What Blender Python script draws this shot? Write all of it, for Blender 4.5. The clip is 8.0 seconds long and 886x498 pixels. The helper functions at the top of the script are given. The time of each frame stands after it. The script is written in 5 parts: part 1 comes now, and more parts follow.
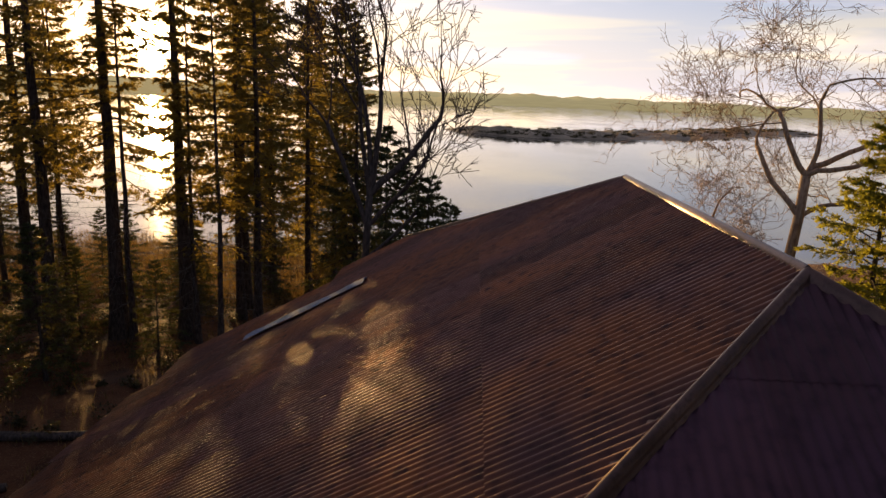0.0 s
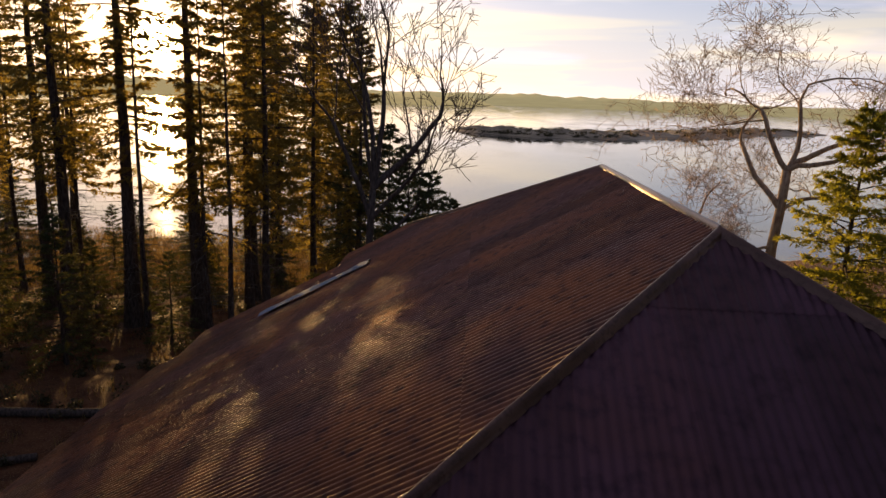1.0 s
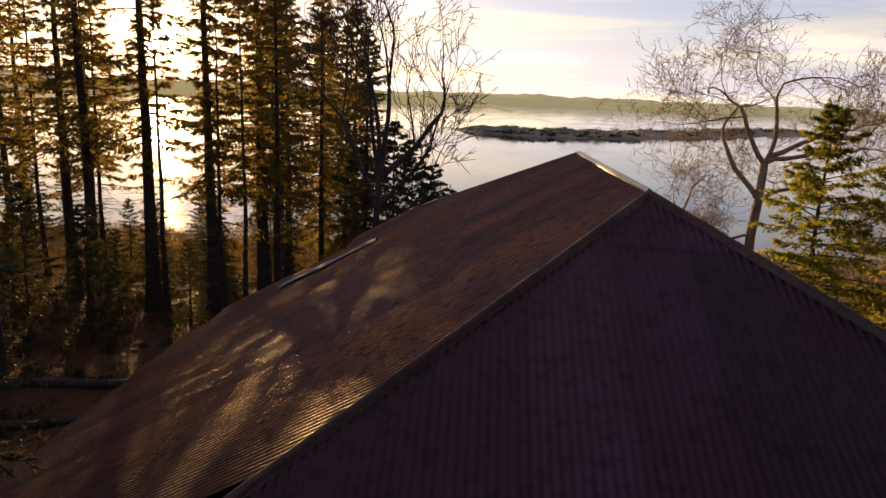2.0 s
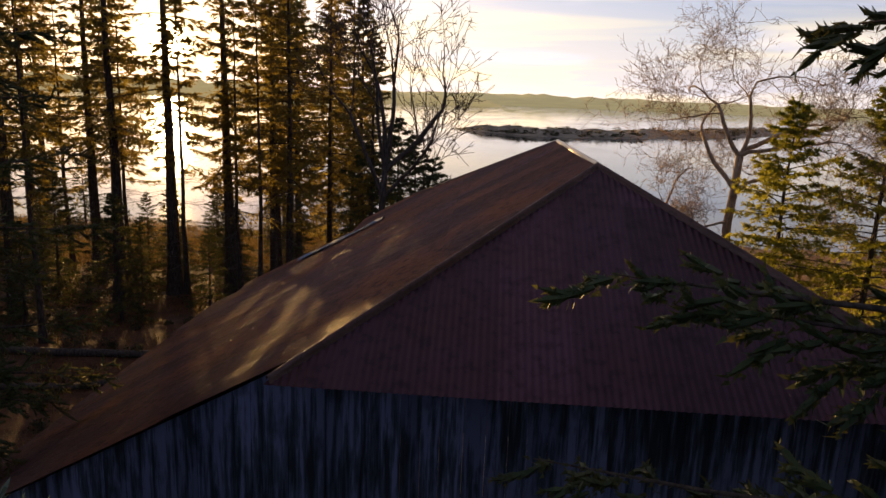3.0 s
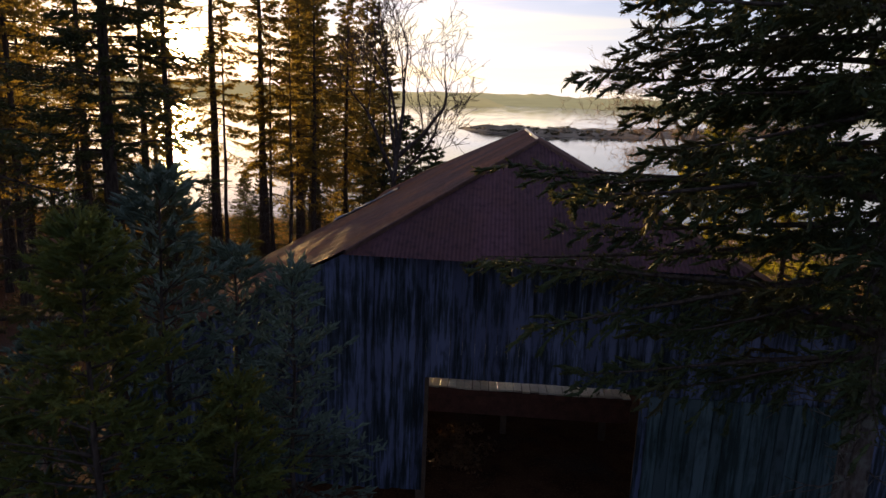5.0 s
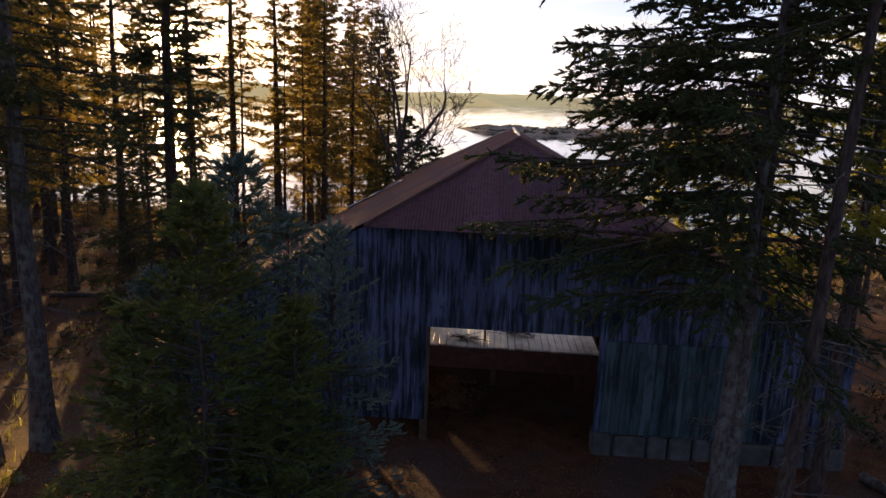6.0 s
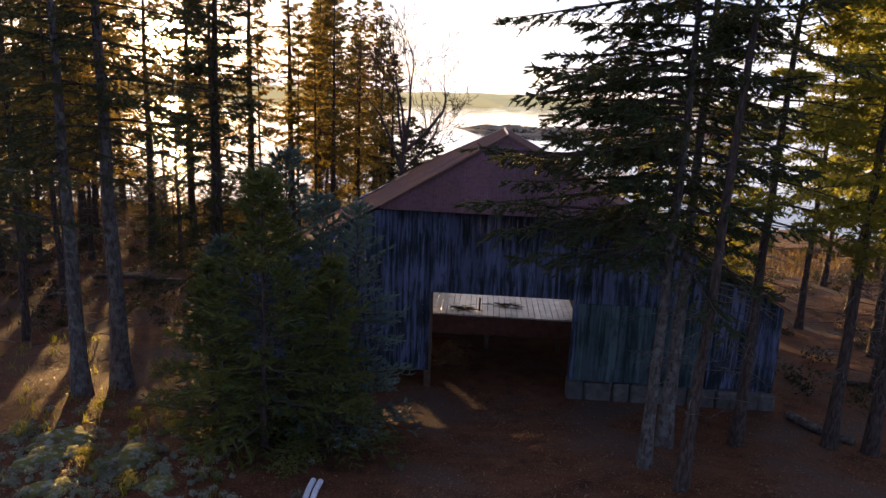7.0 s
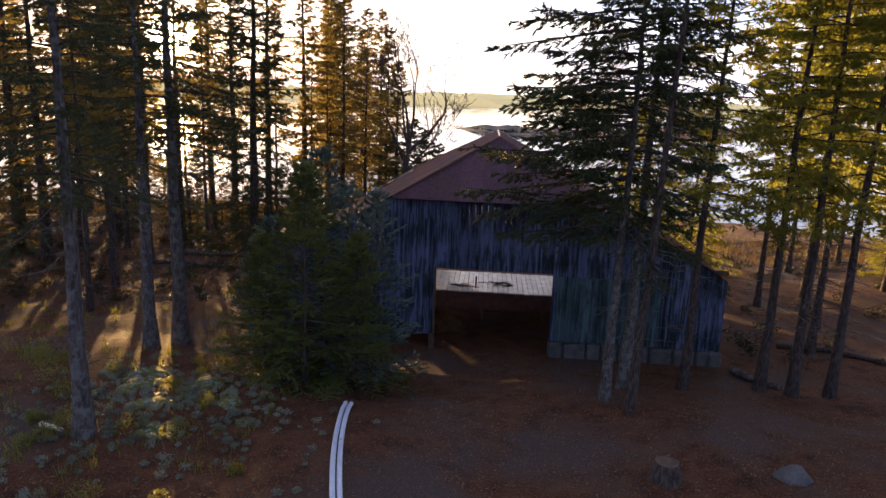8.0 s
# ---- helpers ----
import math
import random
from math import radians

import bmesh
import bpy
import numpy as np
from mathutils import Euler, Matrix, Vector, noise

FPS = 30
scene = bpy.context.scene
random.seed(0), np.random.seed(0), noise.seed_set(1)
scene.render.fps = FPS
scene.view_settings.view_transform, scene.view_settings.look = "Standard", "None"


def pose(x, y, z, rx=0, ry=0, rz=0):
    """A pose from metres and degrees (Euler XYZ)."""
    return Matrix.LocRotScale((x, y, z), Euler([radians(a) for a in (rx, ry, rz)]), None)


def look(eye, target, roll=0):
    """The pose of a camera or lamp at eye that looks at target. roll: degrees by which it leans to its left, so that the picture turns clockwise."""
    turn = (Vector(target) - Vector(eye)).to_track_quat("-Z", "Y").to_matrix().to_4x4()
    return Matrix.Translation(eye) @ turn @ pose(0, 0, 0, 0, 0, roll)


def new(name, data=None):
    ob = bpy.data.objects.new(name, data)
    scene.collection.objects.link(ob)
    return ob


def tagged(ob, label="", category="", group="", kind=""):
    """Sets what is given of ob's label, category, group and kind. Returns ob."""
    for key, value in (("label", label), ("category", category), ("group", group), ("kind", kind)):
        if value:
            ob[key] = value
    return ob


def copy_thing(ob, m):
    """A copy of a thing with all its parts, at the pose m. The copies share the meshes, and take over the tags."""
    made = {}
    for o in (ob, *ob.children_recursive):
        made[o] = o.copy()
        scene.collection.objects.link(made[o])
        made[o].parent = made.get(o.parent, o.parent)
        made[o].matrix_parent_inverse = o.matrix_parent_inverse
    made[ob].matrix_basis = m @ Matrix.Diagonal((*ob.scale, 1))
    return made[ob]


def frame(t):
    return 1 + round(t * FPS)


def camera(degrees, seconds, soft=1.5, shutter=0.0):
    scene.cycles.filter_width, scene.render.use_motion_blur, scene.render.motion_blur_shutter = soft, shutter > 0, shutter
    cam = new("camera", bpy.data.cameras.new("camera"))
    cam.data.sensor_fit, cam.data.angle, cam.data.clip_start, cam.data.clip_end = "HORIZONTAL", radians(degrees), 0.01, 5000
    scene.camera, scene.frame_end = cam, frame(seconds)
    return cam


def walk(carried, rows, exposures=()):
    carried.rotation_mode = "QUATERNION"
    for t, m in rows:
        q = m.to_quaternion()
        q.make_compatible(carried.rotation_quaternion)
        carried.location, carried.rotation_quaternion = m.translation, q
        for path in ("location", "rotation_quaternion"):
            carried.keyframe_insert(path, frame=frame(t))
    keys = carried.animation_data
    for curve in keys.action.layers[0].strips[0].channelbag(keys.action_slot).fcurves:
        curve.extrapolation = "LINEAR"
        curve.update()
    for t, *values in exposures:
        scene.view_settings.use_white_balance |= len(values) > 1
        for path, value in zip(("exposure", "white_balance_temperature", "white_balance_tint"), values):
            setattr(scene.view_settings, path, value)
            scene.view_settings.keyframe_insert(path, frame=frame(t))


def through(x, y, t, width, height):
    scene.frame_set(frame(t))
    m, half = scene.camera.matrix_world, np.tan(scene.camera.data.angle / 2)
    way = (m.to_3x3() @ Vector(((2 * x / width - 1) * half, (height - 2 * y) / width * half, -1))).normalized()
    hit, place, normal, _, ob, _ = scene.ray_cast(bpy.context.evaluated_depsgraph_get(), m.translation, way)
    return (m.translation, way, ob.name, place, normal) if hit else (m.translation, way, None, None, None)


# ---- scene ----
# ---- camera ----
cam = camera(66.0, 8.0)
PITCH, ROLL = -12.49, -2.25
# seconds, x, y, z, yaw
ROWS = [
    (0.0, -0.141, -1.299, 6.954, 2.69),
    (0.5, -0.072, -1.740, 6.942, 2.85),
    (1.0, 0.001, -2.298, 6.925, 2.94),
    (1.5, 0.080, -2.974, 6.897, 3.10),
    (3.0, 0.381, -5.523, 6.795, 3.62),
    (3.5, 0.499, -6.535, 6.767, 3.73),
    (4.0, 0.587, -7.673, 6.770, 3.82),
    (4.5, 0.661, -8.920, 6.784, 3.87),
    (5.8, 0.935, -12.450, 6.865, 3.90),
    (6.0, 0.971, -12.992, 6.892, 3.90),
    (6.5, 1.062, -14.404, 6.944, 3.89),
    (7.0, 1.142, -15.914, 7.015, 3.88),
    (7.5, 1.227, -17.520, 7.113, 3.89),
    (8.0, 1.303, -19.226, 7.235, 3.86),
]
walk(cam, [(t, pose(x, y, z, 90 + PITCH, ROLL, yaw)) for t, x, y, z, yaw in ROWS],
     exposures=[(0.0, 0.55, 7900, 15), (3.0, 0.54, 7800, 15), (4.5, 0.54, 7400, 14), (6.5, 1.12, 6900, 18), (8.0, 1.50, 6900, 18)])
# ---- light ----
SUN_AZ, SUN_EL = radians(-25.0), radians(3.4)
SUN_DIR = Vector((math.sin(SUN_AZ) * math.cos(SUN_EL), math.cos(SUN_AZ) * math.cos(SUN_EL), math.sin(SUN_EL)))


def make_world():
    world = bpy.data.worlds.new("dusk_sky")
    scene.world = world
    world.use_nodes = True
    nt = world.node_tree
    nt.nodes.clear()
    N, K = nt.nodes.new, nt.links.new
    out, bg = N("ShaderNodeOutputWorld"), N("ShaderNodeBackground")
    sky = N("ShaderNodeTexSky")
    sky.sky_type, sky.sun_disc = "NISHITA", False
    sky.sun_elevation, sky.sun_rotation = SUN_EL, SUN_AZ
    sky.air_density, sky.dust_density, sky.ozone_density = 1.0, 0.8, 2.5
    coord = N("ShaderNodeTexCoord")
    dot = N("ShaderNodeVectorMath")
    dot.operation = "DOT_PRODUCT"
    dot.inputs[1].default_value = SUN_DIR
    K(coord.outputs["Generated"], dot.inputs[0])
    # the low sun's aureole in thin haze
    def lobe(power, gain):
        c = N("ShaderNodeMath"); c.operation = "MAXIMUM"; c.inputs[1].default_value = 0.0
        p = N("ShaderNodeMath"); p.operation = "POWER"; p.inputs[1].default_value = power
        m = N("ShaderNodeMath"); m.operation = "MULTIPLY"; m.inputs[1].default_value = gain
        K(dot.outputs["Value"], c.inputs[0]); K(c.outputs[0], p.inputs[0]); K(p.outputs[0], m.inputs[0])
        return m.outputs[0]
    a = N("ShaderNodeMath"); a.operation = "ADD"
    K(lobe(9000, AUREOLE[0]), a.inputs[0]); K(lobe(260, AUREOLE[1]), a.inputs[1])
    a2 = N("ShaderNodeMath"); a2.operation = "ADD"
    K(a.outputs[0], a2.inputs[0]); K(lobe(14, AUREOLE[2]), a2.inputs[1])
    glow = N("ShaderNodeMix"); glow.data_type = "RGBA"; glow.blend_type = "MULTIPLY"
    glow.inputs[0].default_value = 1.0
    glow.inputs[6].default_value = (1.0, 0.77, 0.42, 1)
    K(a2.outputs[0], glow.inputs[7])
    # thin layered cloud
    mapp = N("ShaderNodeMapping"); mapp.inputs["Scale"].default_value = (1.6, 1.6, 11.0)
    noi = N("ShaderNodeTexNoise"); noi.inputs["Scale"].default_value = 2.2; noi.inputs["Detail"].default_value = 6.0; noi.inputs["Distortion"].default_value = 0.4
    K(coord.outputs["Generated"], mapp.inputs[0]); K(mapp.outputs[0], noi.inputs["Vector"])
    ramp = N("ShaderNodeValToRGB")
    ramp.color_ramp.elements[0].position, ramp.color_ramp.elements[0].color = 0.44, (0, 0, 0, 1)
    ramp.color_ramp.elements[1].position, ramp.color_ramp.elements[1].color = 0.64, (1, 1, 1, 1)
    K(noi.outputs["Fac"], ramp.inputs[0])
    # cloud is lit strongly near the horizon and the sun, dim overhead
    sep = N("ShaderNodeSeparateXYZ"); K(coord.outputs["Generated"], sep.inputs[0])
    el = N("ShaderNodeMapRange"); el.inputs["From Min"].default_value = 0.0; el.inputs["From Max"].default_value = 0.55
    el.inputs["To Min"].default_value = 1.0; el.inputs["To Max"].default_value = 0.42
    K(sep.outputs["Z"], el.inputs["Value"])
    side = N("ShaderNodeMapRange"); side.inputs["From Min"].default_value = -0.3; side.inputs["From Max"].default_value = 1.0
    side.inputs["To Min"].default_value = 0.34; side.inputs["To Max"].default_value = 1.0
    K(dot.outputs["Value"], side.inputs["Value"])
    lit = N("ShaderNodeMath"); lit.operation = "MULTIPLY"; K(el.outputs[0], lit.inputs[0]); K(side.outputs[0], lit.inputs[1])
    cl = N("ShaderNodeMath"); cl.operation = "MULTIPLY"; cl.inputs[1].default_value = CLOUD
    K(lit.outputs[0], cl.inputs[0])
    ccol = N("ShaderNodeMix"); ccol.data_type = "RGBA"; ccol.blend_type = "MULTIPLY"; ccol.inputs[0].default_value = 1.0
    tint = N("ShaderNodeMapRange"); tint.inputs["From Min"].default_value = -0.2; tint.inputs["From Max"].default_value = 0.9
    K(dot.outputs["Value"], tint.inputs["Value"])
    hue = N("ShaderNodeMix"); hue.data_type = "RGBA"
    hue.inputs[6].default_value = (0.74, 0.78, 1.0, 1)
    hue.inputs[7].default_value = (1.0, 0.95, 0.85, 1)
    K(tint.outputs[0], hue.inputs[0]); K(hue.outputs[2], ccol.inputs[6])
    K(cl.outputs[0], ccol.inputs[7])
    clear = N("ShaderNodeMix"); clear.data_type = "RGBA"; clear.blend_type = "MULTIPLY"; clear.inputs[0].default_value = 1.0
    clear.inputs[7].default_value = (SKY * 0.92, SKY * 0.93, SKY * 1.38, 1)
    K(sky.outputs[0], clear.inputs[6])
    mix = N("ShaderNodeMix"); mix.data_type = "RGBA"
    # a thin veil everywhere, thicker in the cloud bands and towards the horizon
    fac = N("ShaderNodeMath"); fac.operation = "MULTIPLY_ADD"; fac.inputs[1].default_value = 0.55; fac.inputs[2].default_value = 0.35
    K(ramp.outputs[0], fac.inputs[0])
    hz = N("ShaderNodeMapRange"); hz.inputs["From Min"].default_value = 0.0; hz.inputs["From Max"].default_value = 0.22
    hz.inputs["To Min"].default_value = 0.92; hz.inputs["To Max"].default_value = 0.0
    K(sep.outputs["Z"], hz.inputs["Value"])
    veil = N("ShaderNodeMath"); veil.operation = "MAXIMUM"
    K(fac.outputs[0], veil.inputs[0]); K(hz.outputs[0], veil.inputs[1]); K(veil.outputs[0], mix.inputs[0])
    # lavender shade in the thicker bands
    mapb = N("ShaderNodeMapping"); mapb.inputs["Scale"].default_value = (1.1, 1.1, 15.0); mapb.inputs["Location"].default_value = (3.1, 0.4, 0.7)
    nob = N("ShaderNodeTexNoise"); nob.inputs["Scale"].default_value = 2.0; nob.inputs["Detail"].default_value = 5.0; nob.inputs["Distortion"].default_value = 0.6
    K(coord.outputs["Generated"], mapb.inputs[0]); K(mapb.outputs[0], nob.inputs["Vector"])
    band = N("ShaderNodeValToRGB")
    band.color_ramp.elements[0].position, band.color_ramp.elements[0].color = 0.42, (0.64, 0.72, 0.97, 1)
    band.color_ramp.elements[1].position, band.color_ramp.elements[1].color = 0.58, (1.04, 1.0, 0.92, 1)
    K(nob.outputs["Fac"], band.inputs[0])
    shade = N("ShaderNodeMix"); shade.data_type = "RGBA"; shade.blend_type = "MULTIPLY"; shade.inputs[0].default_value = 1.0
    K(ccol.outputs[2], shade.inputs[6]); K(band.outputs[0], shade.inputs[7])
    K(clear.outputs[2], mix.inputs[6]); K(shade.outputs[2], mix.inputs[7])
    add = N("ShaderNodeMix"); add.data_type = "RGBA"; add.blend_type = "ADD"; add.inputs[0].default_value = 1.0
    K(mix.outputs[2], add.inputs[6]); K(glow.outputs[2], add.inputs[7])
    K(add.outputs[2], bg.inputs[0]); K(bg.outputs[0], out.inputs[0])


AUREOLE, CLOUD, SKY = (260.0, 1.0, 0.06), 1.14, 0.18
make_world()
lamp = bpy.data.lights.new("sun", "SUN")
lamp.energy, lamp.angle, lamp.color = 5.0, radians(0.6), (1.0, 0.66, 0.27)
new("sun", lamp).matrix_world = look(SUN_DIR * 50, (0, 0, 0))

# ---- materials ----


class Mat:
    """A node material with short helpers."""

    def __init__(self, name, rough=0.8, metal=0.0, spec=0.5):
        self.m = bpy.data.materials.new(name)
        self.m.use_nodes = True
        self.nt = self.m.node_tree
        self.b = self.nt.nodes["Principled BSDF"]
        self.b.inputs["Roughness"].default_value, self.b.inputs["Metallic"].default_value = rough, metal
        self.b.inputs["Specular IOR Level"].default_value = spec

    def node(self, kind, **kw):
        n = self.nt.nodes.new(kind)
        for k, v in kw.items():
            n.inputs[k.replace("_", " ")].default_value = v
        return n

    def link(self, a, b):
        self.nt.links.new(a, b)

    def pos(self, scale=(1, 1, 1), generated=False):
        c, m = self.node("ShaderNodeTexCoord"), self.node("ShaderNodeMapping")
        m.inputs["Scale"].default_value = scale
        if generated:
            self.link(c.outputs["Object"], m.inputs[0])
        else:
            g = self.node("ShaderNodeNewGeometry")
            self.link(g.outputs["Position"], m.inputs[0])
        return m.outputs[0]

    def noise(self, scale, detail=4, vec=None, rough=0.55):
        n = self.node("ShaderNodeTexNoise", Scale=scale, Detail=detail, Roughness=rough)
        self.link(vec if vec is not None else self.pos(), n.inputs["Vector"])
        return n.outputs["Fac"]

    def ramp(self, fac, stops):
        r = self.node("ShaderNodeValToRGB")
        while len(r.color_ramp.elements) < len(stops):
            r.color_ramp.elements.new(0.5)
        for e, (p, c) in zip(r.color_ramp.elements, stops):
            e.position, e.color = p, (*c, 1)
        self.link(fac, r.inputs[0])
        return r.outputs[0]

    def mix(self, fac, a, b, blend="MIX"):
        x = self.node("ShaderNodeMix")
        x.data_type, x.blend_type = "RGBA", blend
        for v, i in ((fac, 0), (a, 6), (b, 7)):
            if isinstance(v, (int, float)):
                x.inputs[i].default_value = v
            elif isinstance(v, tuple):
                x.inputs[i].default_value = (*v, 1)
            else:
                self.link(v, x.inputs[i])
        return x.outputs[2]

    def rand(self, lo, hi, island=False):
        n = self.node("ShaderNodeNewGeometry" if island else "ShaderNodeObjectInfo")
        r = self.node("ShaderNodeMapRange")
        r.inputs["To Min"].default_value, r.inputs["To Max"].default_value = lo, hi
        self.link(n.outputs["Random Per Island" if island else "Random"], r.inputs["Value"])
        return r.outputs[0]

    def scale(self, col, fac):
        v = self.node("ShaderNodeVectorMath")
        v.operation = "SCALE"
        self.link(col, v.inputs[0])
        self.link(fac, v.inputs["Scale"])
        return v.outputs[0]

    def color(self, c):
        if isinstance(c, tuple):
            self.b.inputs["Base Color"].default_value = (*c, 1)
        else:
            self.link(c, self.b.inputs["Base Color"])

    def bump(self, h, strength=0.4, dist=0.02):
        n = self.node("ShaderNodeBump", Strength=strength, Distance=dist)
        self.link(h, n.inputs["Height"])
        self.link(n.outputs[0], self.b.inputs["Normal"])

    def rough(self, fac):
        self.link(fac, self.b.inputs["Roughness"])


def mat_roof(name, base, rust):
    k = Mat(name, 0.5, 0.65, 0.5)
    big = k.noise(0.7, 5)
    fine = k.noise(9, 6)
    col = k.mix(k.ramp(big, [(0.42, (0, 0, 0)), (0.62, (1, 1, 1))]), base, rust)
    col = k.mix(k.ramp(fine, [(0.50, (0, 0, 0)), (0.72, (1, 1, 1))]), col, tuple(c * 0.55 for c in base))
    k.color(k.scale(col, k.rand(0.75, 1.25)))
    k.rough(k.ramp(fine, [(0.3, (0.42,) * 3), (0.75, (0.58,) * 3)]))
    k.bump(k.noise(40, 3), 0.15, 0.004)
    return k.m


def mat_bark(name, dark, light, lichen=0.0):
    k = Mat(name, 0.9, 0, 0.2)
    v = k.pos((1, 1, 0.25))
    n = k.noise(22, 6, v)
    col = k.ramp(n, [(0.35, dark), (0.65, light)])
    if lichen:
        l = k.noise(7, 5)
        col = k.mix(k.ramp(l, [(0.60 - 0.2 * lichen, (0, 0, 0)), (0.72 - 0.2 * lichen, (1, 1, 1))]), col, (0.165, 0.17, 0.15))
    k.color(col)
    k.bump(n, 0.8, 0.03)
    return k.m


def mat_leaf(name, a, b, through=0.25, dead=None, shine=None):
    k = Mat(name, 0.55, 0, 0.3)
    col = k.mix(k.rand(0, 1, True), a, b)
    col = k.mix(k.ramp(k.noise(1.3, 3), [(0.45, (0, 0, 0)), (0.7, (1, 1, 1))]), col, tuple(c * 0.6 for c in a))
    if dead:
        col = k.mix(k.ramp(k.noise(0.9, 2), [(0.55, (0, 0, 0)), (0.68, (1, 1, 1))]), col, dead)
    k.color(col)
    t = k.node("ShaderNodeBsdfTranslucent")
    # light coming through the leaf is yellower than the light off it
    k.link(k.mix(0.7, col, shine) if shine else col, t.inputs[0])
    mx = k.node("ShaderNodeMixShader", Fac=through)
    out = k.nt.nodes["Material Output"]
    k.link(k.b.outputs[0], mx.inputs[1]); k.link(t.outputs[0], mx.inputs[2]); k.link(mx.outputs[0], out.inputs[0])
    return k.m


def mat_ground():
    k = Mat("forest_floor", 0.95, 0, 0.2)
    big, mid, fine = k.noise(0.35, 4), k.noise(2.2, 6), k.noise(26, 6)
    col = k.ramp(mid, [(0.30, (0.042, 0.019, 0.010)), (0.50, (0.105, 0.040, 0.018)), (0.70, (0.145, 0.064, 0.030))])
    col = k.mix(k.ramp(big, [(0.50, (0, 0, 0)), (0.66, (1, 1, 1))]), col, (0.085, 0.062, 0.052))
    col = k.mix(k.ramp(fine, [(0.52, (0, 0, 0)), (0.70, (1, 1, 1))]), col, (0.20, 0.115, 0.06))
    k.color(col)
    k.bump(fine, 0.7, 0.04)
    return k.m


def mat_plain(name, c, rough=0.8, metal=0.0, var=0.25, scale=6, bump=0.2, spec=0.5):
    k = Mat(name, rough, metal, spec)
    n = k.noise(scale, 6)
    f = k.noise(scale * 9, 4)
    col = k.ramp(n, [(0.3, tuple(x * (1 - var) for x in c)), (0.7, tuple(min(1, x * (1 + var)) for x in c))])
    col = k.mix(k.ramp(f, [(0.5, (0, 0, 0)), (0.75, (1, 1, 1))]), col, tuple(x * (1 - var) * 0.8 for x in c))
    k.color(k.scale(col, k.rand(1 - var * 0.5, 1 + var * 0.5)))
    k.bump(f, bump, 0.01)
    return k.m


def mat_moss():
    """Boulders under yellow-green moss with crusts of pale lichen."""
    k = Mat("moss_and_lichen", 0.95, 0, 0.15)
    patch, spots, fine = k.noise(2.6, 5), k.noise(9, 4), k.noise(60, 4)
    col = k.ramp(patch, [(0.38, (0.115, 0.125, 0.035)), (0.55, (0.20, 0.185, 0.055)), (0.68, (0.10, 0.075, 0.05))])
    col = k.mix(k.ramp(spots, [(0.52, (0, 0, 0)), (0.62, (1, 1, 1))]), col, (0.30, 0.33, 0.27))
    k.color(k.scale(col, k.rand(0.8, 1.2)))
    k.bump(fine, 0.9, 0.03)
    return k.m


def mat_boards(name, pale, green, dark):
    """Weathered upright boards, thin paint worn off in streaks along the grain."""
    k = Mat(name, 0.85, 0, 0.25)
    v = k.pos((1, 1, 0.07))
    streak = k.noise(13, 6, v, 0.65)
    patch = k.noise(0.8, 4)
    low = k.noise(5, 5, k.pos((1, 1, 0.4)))
    fac = k.node("ShaderNodeMath"); fac.operation = "ADD"
    k.link(streak, fac.inputs[0])
    m = k.node("ShaderNodeMath"); m.operation = "MULTIPLY"; m.inputs[1].default_value = 0.55
    k.link(patch, m.inputs[0]); k.link(m.outputs[0], fac.inputs[1])
    col = k.ramp(fac.outputs[0], [(0.66, dark), (0.76, green), (0.84, pale)])
    col = k.mix(k.ramp(low, [(0.55, (0, 0, 0)), (0.75, (1, 1, 1))]), col, dark)
    k.color(k.scale(col, k.rand(0.7, 1.25)))
    k.bump(streak, 0.5, 0.008)
    return k.m


def mat_haze_glow(name, c, haze):
    """Wooded shores kilometres off; the bright evening haze before them is a glow in the material."""
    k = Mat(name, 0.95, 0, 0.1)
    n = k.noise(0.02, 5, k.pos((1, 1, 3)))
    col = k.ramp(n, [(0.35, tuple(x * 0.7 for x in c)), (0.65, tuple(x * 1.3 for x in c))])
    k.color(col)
    # haze put in as emission; the land itself gives off no light
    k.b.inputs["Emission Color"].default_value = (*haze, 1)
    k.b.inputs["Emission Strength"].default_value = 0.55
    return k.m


def mat_water():
    k = Mat("sea_water", 0.05, 0, 0.5)
    k.color((0.012, 0.02, 0.028))
    a = k.noise(1.6, 3, k.pos((1, 0.5, 1)))
    b = k.noise(0.06, 3, k.pos((1, 0.35, 1)))
    k.rough(k.ramp(b, [(0.42, (0.04,) * 3), (0.62, (0.11,) * 3)]))
    k.bump(a, 0.13, 0.05)
    return k.m


